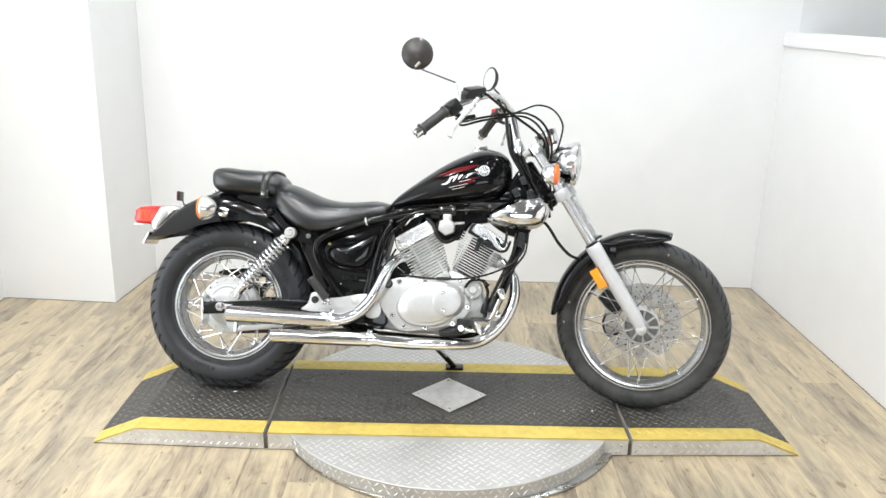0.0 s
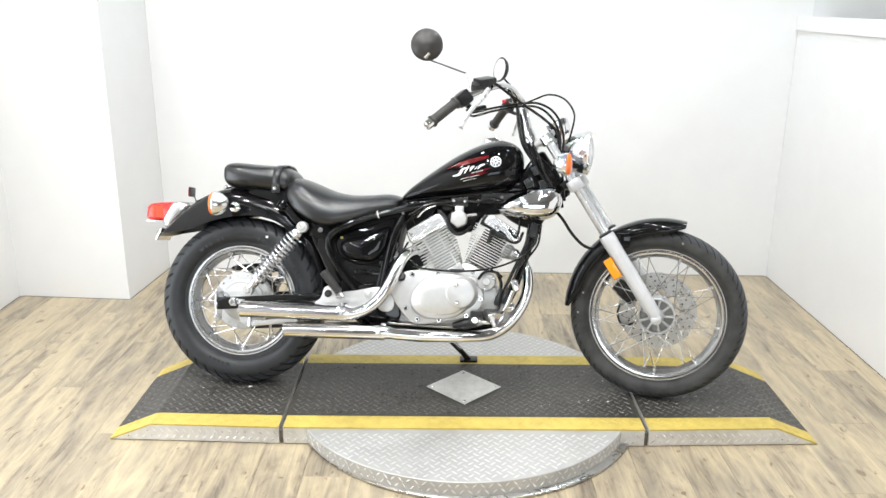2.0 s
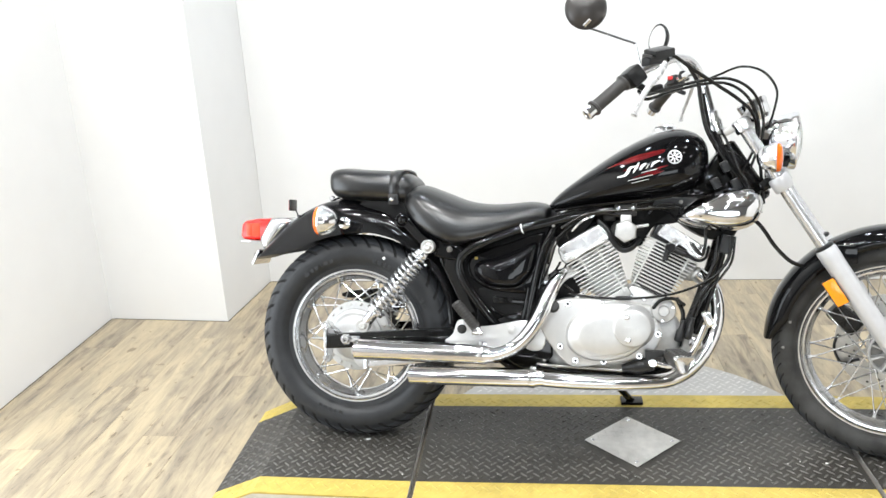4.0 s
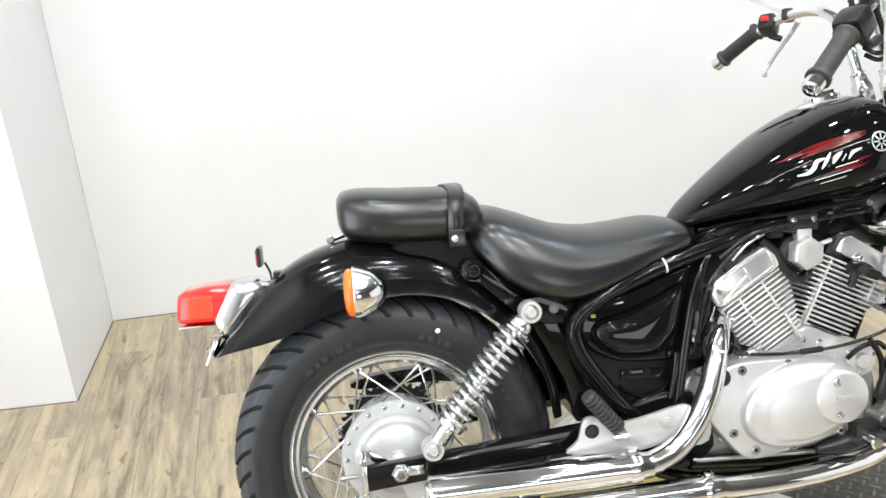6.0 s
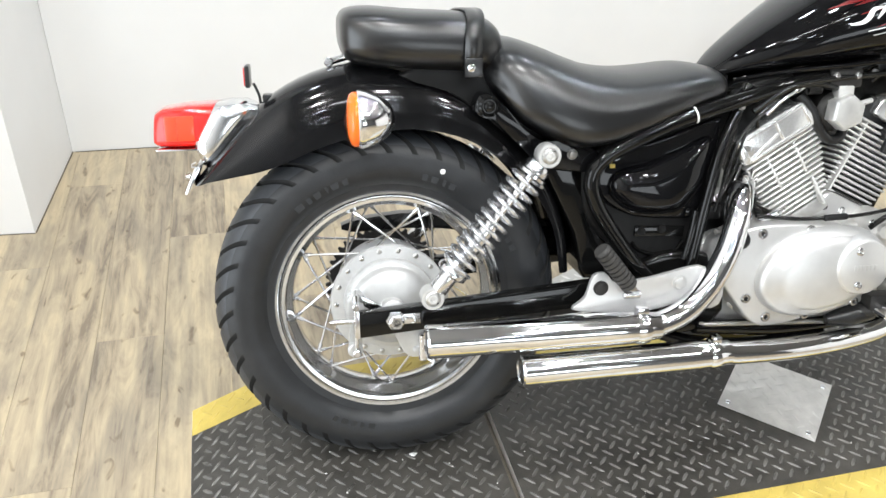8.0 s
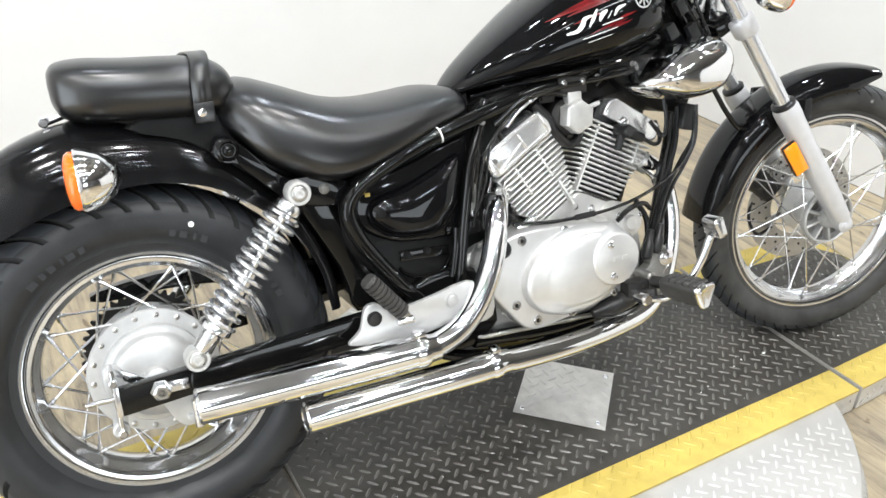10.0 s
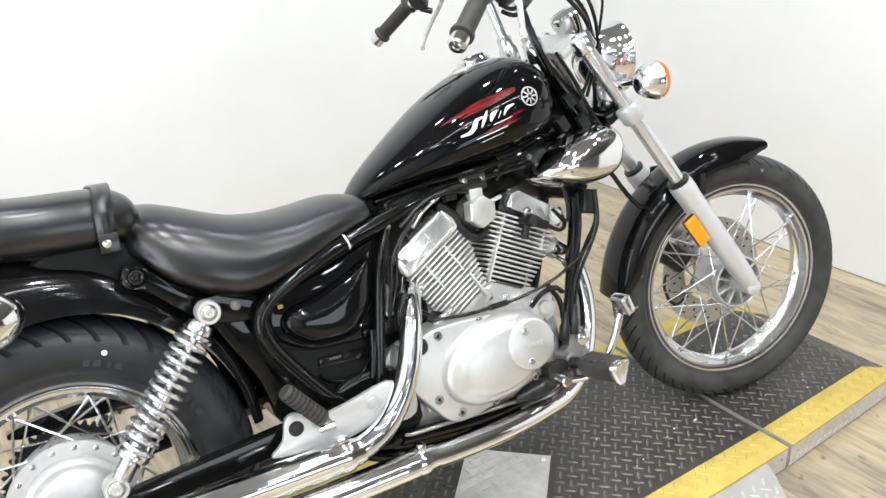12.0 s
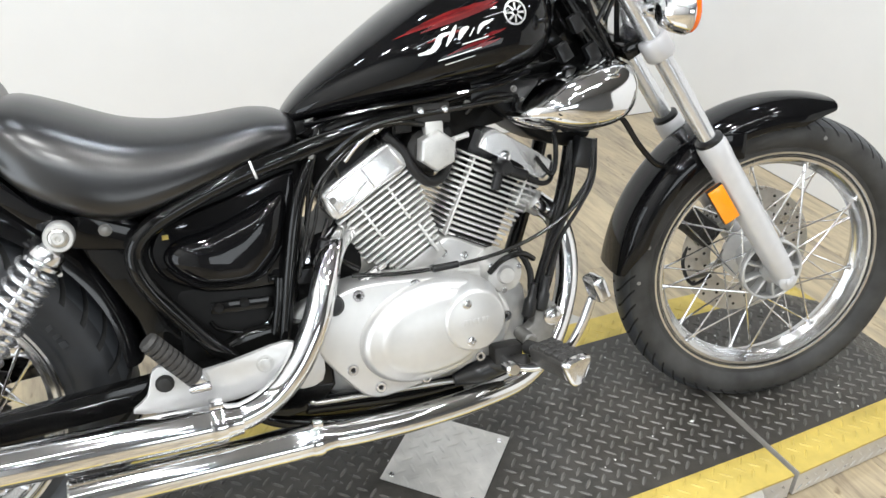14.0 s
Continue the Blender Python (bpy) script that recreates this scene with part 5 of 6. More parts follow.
for x, z, length, broad in ((0.742, 0.494, 0.120, 0.010), (0.760, 0.503, 0.135, 0.012), (0.778, 0.500, 0.118, 0.014), (0.800, 0.512, 0.105, 0.011), (0.818, 0.520, 0.080, 0.010), (0.838, 0.519, 0.064, 0.012), (0.786, 0.486, 0.060, 0.007), (0.812, 0.466, 0.080, 0.008), (0.838, 0.468, 0.062, 0.009), (0.780, 0.512, 0.090, 0.006), (0.860, 0.486, 0.048, 0.008)):
    c1, s1, wide = math.cos(0.33), math.sin(0.33), broad * 0.72
    flames.append(lick([(x + c1 * u * length - s1 * w * wide, z + s1 * u * length * (1.15 - 0.3 * u) + c1 * w * wide) for u, w in ((0, 0), (0.25, 0.28), (0.55, 0.52), (0.8, 0.30), (1.0, 0.35), (0.82, -0.18), (0.5, -0.38), (0.22, -0.24))]))
for k, fl in enumerate(flames):
    part("flame", on_tank([fl], 0.0006 + 0.00005 * k), RED_DECAL if k % 3 else RED_GLINT, tank, "dark red painted flame")
def ribbon(line_pts, w):
    """A tapering brush stroke along a smooth line in x and z."""
    q = spline([(x, 0, z) for x, z in line_pts], 4)
    left, right = [], []
    for i, p in enumerate(q):
        t = (q[min(i + 1, len(q) - 1)] - q[max(i - 1, 0)]).normalized()
        h = w * (0.35 + 0.65 * math.sin(math.pi * i / (len(q) - 1)))
        left.append((p.x - t.z * h, p.z + t.x * h))
        right.append((p.x + t.z * h, p.z - t.x * h))
    return left + right[::-1]


strokes = [ribbon([(0.772, 0.470), (0.790, 0.474), (0.800, 0.483), (0.806, 0.494), (0.820, 0.499)], 0.0042), ribbon([(0.813, 0.480), (0.822, 0.495), (0.830, 0.509)], 0.0030), ribbon([(0.832, 0.488), (0.838, 0.499), (0.848, 0.506)], 0.0042), ribbon([(0.848, 0.492), (0.856, 0.504)], 0.0026),
           ribbon([(0.860, 0.495), (0.868, 0.507), (0.884, 0.513)], 0.0030), slant(0.836, 0.480, 0.040, 0.0020, 0.3), slant(0.800, 0.459, 0.065, 0.0016, 0.3), slant(0.810, 0.453, 0.045, 0.0013, 0.3)]
for st_poly in strokes:
    part("stroke", on_tank([st_poly], 0.0018), WHITE_DECAL, tank, "white brush stroke")
bx, bz, br0 = 0.921, 0.522, 0.0185
badge = []
for k in range(24):
    a, b2 = k / 24 * 2 * math.pi, (k + 1) / 24 * 2 * math.pi
    badge.append([(bx + r * math.cos(t), bz + r * math.sin(t)) for r, t in ((br0, a), (br0, b2), (br0 * 0.84, b2), (br0 * 0.84, a))])
for k in range(8):
    a = k / 8 * 2 * math.pi
    badge.append([(bx + r * math.cos(t), bz + r * math.sin(t)) for r, t in ((br0 * 0.2, a - 0.4), (br0 * 0.78, a - 0.12), (br0 * 0.78, a + 0.12), (br0 * 0.2, a + 0.4))])
ring_part = part("badge", on_tank(badge[:24], 0.0018), SILVER_DECAL, tank, "round silver badge")
for petal in badge[24:]:
    part("badge_petal", on_tank([petal], 0.0018), SILVER_DECAL, ring_part)
tb.free()

# rear foot rest bracket and pegs, pedal
brk = bp("foot_rest_bracket", slab(rounded([(0.300, 0.008), (0.322, 0.030), (0.334, 0.066), (0.356, 0.070), (0.376, 0.052), (0.44, 0.058), (0.525, 0.074), (0.545, 0.05), (0.50, 0.015), (0.44, -0.002), (0.36, 0.000)], 3), -0.155, -0.164, 0.002), SILVER, "pale silver foot rest bracket")
for x, z, r in ((0.348, 0.045, 0.010), (0.490, 0.046, 0.010)):
    part("bolt", bolt((x, -0.164, z), r), CAST if x > 0.4 else DARK, brk)
ribs = [(0.011, 0)]
for k in range(9):
    ribs += [(0.0150, 0.004 + k * 0.009), (0.0150, 0.010 + k * 0.009), (0.0122, 0.0105 + k * 0.009), (0.0122, 0.0125 + k * 0.009)]
peg_r = bp("rear_foot_peg", lathe(ribs + [(0.0150, 0.086), (0.0125, 0.092), (0.0, 0.093)], (0.392, -0.186, 0.052), (-0.60, -0.06, 0.74), 22), GRIP, "ribbed black passenger peg folded up", smooth=25)
part("hinge", join(box((0.392, -0.178, 0.050), (0.02, 0.02, 0.03), 0.003, Matrix.Rotation(radians(-28), 4, "Y")), rod((0.38, -0.186, 0.038), (0.41, -0.186, 0.038), 0.007)), DULL_CHROME, peg_r)
d = Vector((0.032, -0.10, 0.008)).normalized()
peg_o = Vector((0.916, -0.205, -0.003))
PEG = Matrix.Translation(peg_o) @ Matrix.Rotation(math.atan2(d.x, -d.y), 4, "Z") @ pose(0, 0, 0, 94, 0, 0)


def peg_ring(h, k):
    """A rounded three-cornered section: broad flat top and narrow foot."""
    return [(x * k, z * k, h) for x, z in rounded([(-0.021, 0.012), (0.0, 0.015), (0.021, 0.012), (0.019, -0.002), (0.007, -0.022), (-0.007, -0.022), (-0.019, -0.002)], 3)]


peg_f = bp("front_foot_peg", moved(loft([peg_ring(0.0, 0.95), peg_ring(0.004, 1.1), peg_ring(0.078, 1.15)]), PEG), GRIP, "black rubber rider foot peg")
for k in range(5):
    for u in (-0.0155, 0.0, 0.0155):
        part("tread_block", moved(box((u, 0.0165, 0.0135 + 0.0142 * k), (0.0138, 0.007, 0.0124), 0.0015, seg=1), PEG), GRIP, peg_f)
part("end_cap", moved(loft([peg_ring(0.078, 1.26), peg_ring(0.084, 1.26), peg_ring(0.088, 1.18), peg_ring(0.090, 1.04), peg_ring(0.0888, 0.92)]), PEG), DULL_CHROME, peg_f, "chromed peg end")
part("mount", join(rod(peg_o - d * 0.03, peg_o + d * 0.005, 0.012), box((0.875, -0.165, -0.012), (0.05, 0.03, 0.03), 0.005), rod((0.84, -0.15, -0.035), (0.90, -0.20, -0.02), 0.012)), DARK, peg_f)
ped = bp("brake_pedal", join(sweep([(0.868, -0.200, -0.024), (0.915, -0.208, -0.030), (0.955, -0.222, -0.006), (0.978, -0.234, 0.036), (0.995, -0.240, 0.082)], 0.0075, 12), rod((0.868, -0.16, -0.024), (0.868, -0.216, -0.024), 0.012)), CHROME, "chromed brake pedal arm")
part("pad", box((1.001, -0.244, 0.100), (0.022, 0.042, 0.040), 0.007, Matrix.Rotation(radians(-20), 4, "Y"), seg=3), DULL_CHROME, ped, "chromed pedal pad")
bp("pedal_pivot", join(slab(rounded([(0.956, 0.042), (0.991, 0.038), (0.998, 0.014), (0.986, -0.015), (0.975, -0.036), (0.956, -0.049), (0.938, -0.029), (0.929, -0.006), (0.950, 0.007)], 3), -0.095, -0.118, 0.005), rod((0.93, -0.10, -0.01), (0.93, -0.150, -0.01), 0.012)), OLD_CAST, "cast grey pedal bracket")
bp("pivot_bolt", join(lathe([(0.0175, 0), (0.0175, 0.008), (0.013, 0.010), (0.0, 0.010)], (0.985, -0.116, 0.018), (0, -1, 0), 24), bolt((0.985, -0.126, 0.018), 0.009)), DULL_CHROME, "bright pedal pivot bolt")
for x, z in ((0.938, 0.052), (0.962, 0.060)):
    bp("switch_boot", lathe([(0.008, 0.0), (0.0115, 0.004), (0.0115, 0.030), (0.008, 0.036), (0.006, 0.060), (0.0, 0.061)], (x, -0.120, z - 0.03), (0.25, 0, 0.97), 14), PLASTIC, "black rubber switch boot")
bp("cable_adjuster", rod((0.815, -0.1315, 0.1395), (0.770, -0.1315, 0.1382), 0.0058), PLASTIC, "black cable adjuster barrel")
bp("cable_clamp", box((1.064, -0.095, 0.288), (0.034, 0.026, 0.052), 0.005, Matrix.Rotation(radians(14), 4, "Y")), PLASTIC, "black cable clamp under the air duct")
bp("rubber_boot", sweep([(0.79, -0.145, -0.052), (0.83, -0.150, -0.045), (0.87, -0.155, -0.034)], [0.010, 0.021, 0.019], 12), PLASTIC, "black rubber boot on a rod")

# side stand, chain and belly
foot = BIKE.inverted() @ Vector((0.03, 0.245, 0.072))
stand = bp("side_stand", sweep([(0.70, 0.115, -0.085), (0.76, 0.16, -0.14), tuple(foot)], 0.011, 12), FRAME, "black side stand")
part("foot_pad", moved(box((0, 0, 0), (0.07, 0.045, 0.010), 0.003), Matrix.Translation(foot - Vector((0, 0, 0.001))) @ BIKE.to_3x3().inverted().to_4x4()), FRAME, stand)
part("return_spring", sweep([(0.73, 0.10, -0.10), (0.80, 0.175, -0.175)], 0.005, 8), DULL_CHROME, stand)
bp("drive_chain", join(box((0.30, 0.066, 0.098), (0.60, 0.012, 0.014), 0.003, Matrix.Rotation(radians(5), 4, "Y")), box((0.30, 0.066, -0.088), (0.60, 0.012, 0.014), 0.003, Matrix.Rotation(radians(-4), 4, "Y"))), DARK, "dark oily drive chain")
bp("chain_guard", slab(rounded([(-0.06, 0.125), (0.10, 0.135), (0.36, 0.085), (0.36, 0.06), (0.10, 0.105), (-0.06, 0.105)], 3), 0.055, 0.082, 0.003), FRAME, "black chain guard")
bp("torque_rod", join(box((0.22, -0.100, -0.055), (0.36, 0.010, 0.022), 0.004, Matrix.Rotation(radians(-8), 4, "Y")), rod((0.05, -0.105, -0.09), (0.05, -0.105, -0.04), 0.008)), DULL_CHROME, "bright brake torque rod")
bp("pivot_plate", slab(rounded([(0.44, 0.07), (0.56, 0.08), (0.60, -0.03), (0.52, -0.07), (0.45, -0.02)], 3), 0.12, -0.12, 0.006), FRAME, "black frame plate behind the engine")
bp("cradle_plate", join(slab(rounded([(0.46, -0.02), (0.56, -0.03), (0.66, -0.05), (0.78, -0.075), (0.79, -0.110), (0.66, -0.118), (0.54, -0.108), (0.46, -0.070)], 3), 0.03, -0.055, 0.006), sweep([(0.42, -0.085, -0.03), (0.52, -0.095, -0.088), (0.66, -0.10, -0.108), (0.82, -0.098, -0.100)], 0.012, 10)), FRAME, "black frame cradle below the gearbox")
bp("linkage_rod", join(rod((0.56, -0.118, -0.055), (0.80, -0.128, -0.062), 0.0045), bolt((0.56, -0.116, -0.055), 0.006), bolt((0.62, -0.112, -0.022), 0.006)), STEEL, "thin steel brake linkage rod")
bp("heel_plate", slab(rounded([(0.52, 0.04), (0.575, 0.045), (0.575, -0.005), (0.53, -0.008)], 3), -0.125, -0.150, 0.002), SILVER, "pale silver lower bracket")

# ---- fork, front wheel and bars ----
cf, sf = math.cos(radians(33.0)), math.sin(radians(33.0))
fdir = Vector((-sf, 0, cf))
for s in (-1, 1):
    axle = FRONT + Vector((0, s * 0.094, 0))
    base = axle + 0.004 * Vector((cf, 0, sf))
    leg = bp("fork_leg", lathe([(0.015, 0.000), (0.0195, 0.004), (0.0215, 0.016), (0.024, 0.05), (0.0255, 0.12), (0.0265, 0.295), (0.0275, 0.308), (0.0275, 0.331), (0.025, 0.339), (0.019, 0.340)], base, fdir, 28), FORK, "grey painted fork slider", steer=True)
    part("dust_seal", lathe([(0.025, 0.339), (0.025, 0.346), (0.018, 0.350)], base, fdir, 24), PLASTIC, leg)
    part("stanchion", lathe([(0.0168, 0.345), (0.0168, 0.735), (0.012, 0.738), (0, 0.738)], base, fdir, 24), TUBE, leg, "bright fork tube")
    part("axle_clamp", join(lathe([(0.018, -0.030), (0.018, 0.012), (0.012, 0.016), (0, 0.016)], axle + Vector((0, s * 0.004, 0)), (0, s, 0), 20), bolt(axle + Vector((0, s * 0.018, 0)), 0.008, (0, s, 0))), FORK, leg)
    part("lower_clamp", join(lathe([(0.0235, 0.525), (0.0262, 0.529), (0.0262, 0.560), (0.0235, 0.564)], base, fdir, 24)), FORK, leg, "grey lower fork clamp")
    part("upper_clamp", lathe([(0.022, 0.712), (0.025, 0.715), (0.025, 0.742), (0.020, 0.748), (0.008, 0.75), (0.0, 0.75)], base, fdir, 24), DULL_CHROME, leg, "bright upper fork clamp")
    if s < 0:
        rot = Matrix.Translation(base + fdir * 0.225 + Vector((-0.034, -0.016, -0.018))) @ fdir.to_track_quat("Z", "Y").to_matrix().to_4x4()
        part("reflector", moved(box((0, 0, 0), (0.008, 0.034, 0.078), 0.003), rot), PLASTIC, leg, "amber side reflector")
        part("amber_face", moved(box((0.0055, 0, 0), (0.006, 0.031, 0.074), 0.002), rot), ORANGE, leg, "amber reflector face")
        part("amber_face", moved(box((-0.0055, 0, 0), (0.006, 0.031, 0.074), 0.002), rot), ORANGE, leg, "amber reflector face")
low_c, top_c = FRONT + fdir * 0.545 + 0.004 * Vector((cf, 0, sf)), FRONT + fdir * 0.728 + 0.004 * Vector((cf, 0, sf))
bp("lower_bridge", box(low_c + Vector((-0.03, 0, 0.0)), (0.050, 0.17, 0.030), 0.008, Matrix.Rotation(radians(-RAKE), 4, "Y")), FRAME, "black lower fork bridge", steer=True)
bp("upper_bridge", box(top_c + Vector((-0.022, 0, -0.002)), (0.062, 0.19, 0.020), 0.008, Matrix.Rotation(radians(-RAKE), 4, "Y")), CAST, "cast grey upper fork bridge", steer=True)
front_wheel = part("front_wheel", lathe(rim_profile(0.2285, 0.024), n=96, closed=True), RIM, bike, "chromed steel spoked rim", STEER @ Matrix.Translation(FRONT))
add_tyre(front_wheel, tyre(FR, 0.229, 0.0450, 56, 1.5, 0.0042, (0.14, 0.74), 0.82, 1), "slim black front tyre with dusty sidewalls", DUSTY_RUBBER)
for c in ((-0.259, 0.069), (-0.275, -0.004), (0.078, 0.261)):
    part("paint_dot", lathe([(0.0042, 0.0), (0.0040, 0.0012), (0, 0.0014)], (c[0], -0.0440, c[1]), (0, -1, 0), 12), OLD_CAST, front_wheel, "grey dot on the sidewall")
hub = part("hub", join(lathe([(0.018, 0.036), (0.058, 0.034), (0.060, 0.042), (0.064, 0.042), (0.064, 0.036), (0.036, 0.028), (0.031, 0.0), (0.036, -0.03), (0.060, -0.038), (0.060, -0.046), (0.018, -0.05)], (0, 0, 0), (0, -1, 0), 48), lathe([(0.059, 0.043), (0.064, 0.045), (0.064, 0.053), (0.061, 0.056), (0.058, 0.053)], (0, 0, 0), (0, -1, 0), 48, closed=True), lathe([(0.024, 0.045), (0.024, 0.062), (0.016, 0.072), (0, 0.072)], (0, 0, 0), (0, -1, 0), 28)), HUB, front_wheel, "ribbed cast aluminium hub")
for k in range(9):
    # darker slabs between the ribs put the pockets' shade into the colour
    part("pocket_shade", moved(slab(rounded([(0.028, -0.004), (0.029, 0.006), (0.055, 0.013), (0.057, 0.0), (0.055, -0.013), (0.029, -0.007)], 2), -0.030, -0.0362, 0.001), Matrix.Rotation((k + 0.5) / 9 * 2 * math.pi, 4, "Y")), OLD_CAST, hub)
    part("hub_rib", moved(box((0.041, -0.0445, 0), (0.038, 0.020, 0.0060), 0.002, seg=1), Matrix.Rotation(k / 9 * 2 * math.pi, 4, "Y")), HUB, hub)
dv, df = lathe([(0.078, -0.002), (0.140, -0.002), (0.140, 0.002), (0.078, 0.002)], (0, 0.058, 0), (0, 1, 0), 64, closed=True)
disc = part("brake_disc", (dv, df), STEEL, front_wheel, "drilled steel brake disc")
for k in range(5):
    part("carrier_arm", moved(box((0.068, 0.056, 0), (0.05, 0.006, 0.018), 0.002), Matrix.Rotation(k / 5 * 2 * math.pi + 0.2, 4, "Y")), STEEL, disc)
# dark discs laid on the steel stand in for the shaded drill holes
hv, hf = [], []
for k in range(60):
    a = k / 60 * 2 * math.pi
    r = (0.092, 0.109, 0.126)[k % 3]
    h = lathe([(0.0033, 0), (0.0033, 0.0006), (0, 0.0006)], (r * math.cos(a), 0.0557, r * math.sin(a)), (0, -1, 0), 8)
    n = len(hv)
    hv += h[0]
    hf += [tuple(i + n for i in q) for q in h[1]]
part("drill_hole_marks", (hv, hf), DARK, disc)
spoke_set(front_wheel, 36, 0.060, 0.040, 0.212, 0.006, 0.0019)
bp("brake_caliper", moved(join(box((0, 0, 0), (0.055, 0.05, 0.09), 0.01), rod((0.0, -0.03, 0.018), (0.0, 0.035, 0.018), 0.020), rod((0.0, -0.03, -0.02), (0.0, 0.035, -0.02), 0.020)), Matrix.Translation(FRONT + Vector((-0.115, 0.06, 0.065))) @ Matrix.Rotation(radians(-50), 4, "Y")), DARK, "dark front brake caliper", steer=True)


def arc_guard(c, r, a0, a1, half, edge_drop, n=26, m=9):
    rings = []
    for i in range(n + 1):
        a = radians(a0 + (a1 - a0) * i / n)
        grow = min(1.0, 0.35 + 6.0 * min(i, n - i) / n)
        ro, ri = [], []
        for k in range(-m, m + 1):
            u = k / m * math.pi / 2
            q, s = abs(math.cos(u)) ** 0.75, math.copysign(abs(math.sin(u)) ** 0.75, u)
            for lst, dr, dh in ((ro, 0, 0), (ri, 0.003, 0.003)):
                rad = r - dr - edge_drop * grow * (1 - q)
                lst.append((c.x + math.sin(a) * rad, (half - dh) * (0.8 + 0.2 * grow) * s, c.z + math.cos(a) * rad))
        rings.append(ro + ri[::-1])
    return loft(rings)


fg = bp("front_mudguard", arc_guard(FRONT + Vector((0.008, 0, 0.008)), 0.336, 14, -88, 0.064, 0.050), PAINT, "glossy black front mudguard", steer=True, smooth=60)
for s in (-1, 1):
    part("stay", join(box((FRONT.x - 0.125, s * 0.072, FRONT.z + 0.268), (0.05, 0.012, 0.05), 0.004), bolt((FRONT.x - 0.155, s * 0.076, FRONT.z + 0.245), 0.008, (0, s, 0))), PAINT, fg)

# headlight and instruments
hl = Vector((1.224, 0.010, 0.575))
lamp = bp("headlight", lathe([(0.0, -0.075), (0.02, -0.072), (0.048, -0.055), (0.066, -0.028), (0.073, 0.0), (0.076, 0.012), (0.079, 0.016), (0.079, 0.030), (0.075, 0.034), (0.070, 0.030), (0.06, 0.010), (0.035, -0.025), (0.0, -0.035)], hl, (1, 0, -0.04), 44), CHROME, "round chromed headlight shell", steer=True)
part("lens", lathe([(0.0, 0.046), (0.03, 0.044), (0.055, 0.038), (0.073, 0.031), (0.073, 0.027), (0.055, 0.034), (0.03, 0.040), (0.0, 0.042)], hl, (1, 0, -0.04), 40), GLASS, lamp, "clear headlight glass")
part("mount", join(rod((1.238, -0.082, 0.575), (1.238, 0.082, 0.575), 0.010), box((1.19, 0, 0.50), (0.03, 0.06, 0.05), 0.006)), DULL_CHROME, lamp)
speedo = bp("speedometer", lathe([(0.0, -0.045), (0.028, -0.042), (0.037, -0.030), (0.040, 0.0), (0.042, 0.011), (0.039, 0.015), (0.034, 0.012), (0.0, 0.012)], (1.140, 0.0, 0.672), (-0.42, 0, 0.90), 36), CHROME, "chromed speedometer cup", steer=True)
part("dial", lathe([(0.034, 0.0125), (0.0, 0.0130)], (1.140, 0.0, 0.672), (-0.42, 0, 0.90), 30), PLASTIC, speedo, "dark dial face")
for s in (-1, 1):
    sig = bp("turn_signal", lathe([(0.0, 0.044), (0.010, 0.043), (0.022, 0.037), (0.031, 0.024), (0.0365, 0.008), (0.0385, 0.0), (0.037, -0.004), (0.033, -0.004)], (1.202, s * 0.222, 0.541), (-1, 0, 0), 32), CHROME, "chromed bullet turn signal", steer=True)
    part("lens", lathe([(0.0355, 0.0), (0.036, 0.006), (0.033, 0.011), (0.022, 0.015), (0.0, 0.017)], (1.205, s * 0.222, 0.541), (1, 0, 0), 32), AMBER, sig, "amber signal lens")
    part("stalk", join(rod((1.185, s * 0.19, 0.541), (1.190, s * 0.100, 0.530), 0.009), rod((1.195, s * 0.125, 0.532), (1.190, s * 0.09, 0.525), 0.013)), CHROME, sig)

# handlebar, placed as it stands turned
RB = [(1.036, -0.022, 0.632), (1.020, -0.026, 0.690), (1.000, -0.036, 0.752), (0.972, -0.068, 0.787), (0.932, -0.125, 0.790), (0.885, -0.185, 0.768), (0.845, -0.222, 0.746), (0.782, -0.268, 0.704), (0.700, -0.307, 0.626)]
LB = [(1.046, 0.085, 0.632), (1.032, 0.090, 0.690), (1.018, 0.105, 0.755), (1.006, 0.150, 0.795), (0.985, 0.220, 0.806), (0.950, 0.300, 0.788), (0.892, 0.412, 0.724)]
bar = bp("handlebar", join(sweep(RB, 0.0112, 14), sweep(LB, 0.0112, 14)), CHROME, "chromed pull-back handlebar")
for p in (RB[0], LB[0]):
    part("riser", join(lathe([(0.015, -0.045), (0.021, -0.040), (0.021, 0.0), (0.0165, 0.008), (0.0165, 0.026), (0.012, 0.030)], p, (-0.26, 0, 0.96), 22), bolt((p[0] - 0.012, p[1] - 0.020, p[2] - 0.010), 0.006, (0, -1, 0))), DULL_CHROME, bar, "plated riser clamp")


def grip_part(a, b, name, label):
    a, b = Vector(a), Vector(b)
    L = (b - a).length
    prof = [(0.0125, 0.0), (0.021, 0.001), (0.022, 0.006), (0.0175, 0.010)]
    for k in range(10):
        prof += [(0.0172, 0.012 + k * (L - 0.02) / 10), (0.0164, 0.014 + k * (L - 0.02) / 10)]
    g = bp(name, lathe(prof + [(0.0172, L - 0.010), (0.021, L - 0.007), (0.021, L - 0.001), (0.012, L)], a, b - a, 24), GRIP, label)
    d0 = (b - a).normalized()
    part("bar_end", lathe([(0.011, 0.0), (0.0165, 0.001), (0.0165, 0.022), (0.013, 0.026), (0.006, 0.027), (0.005, 0.025), (0, 0.025)], b, d0, 24), CHROME, g, "chromed bar end")


grip_part((0.785, -0.266, 0.706), (0.708, -0.303, 0.634), "right_grip", "black ribbed rubber throttle grip")
grip_part((0.945, 0.318, 0.785), (0.897, 0.404, 0.730), "left_grip", "black ribbed rubber clutch grip")
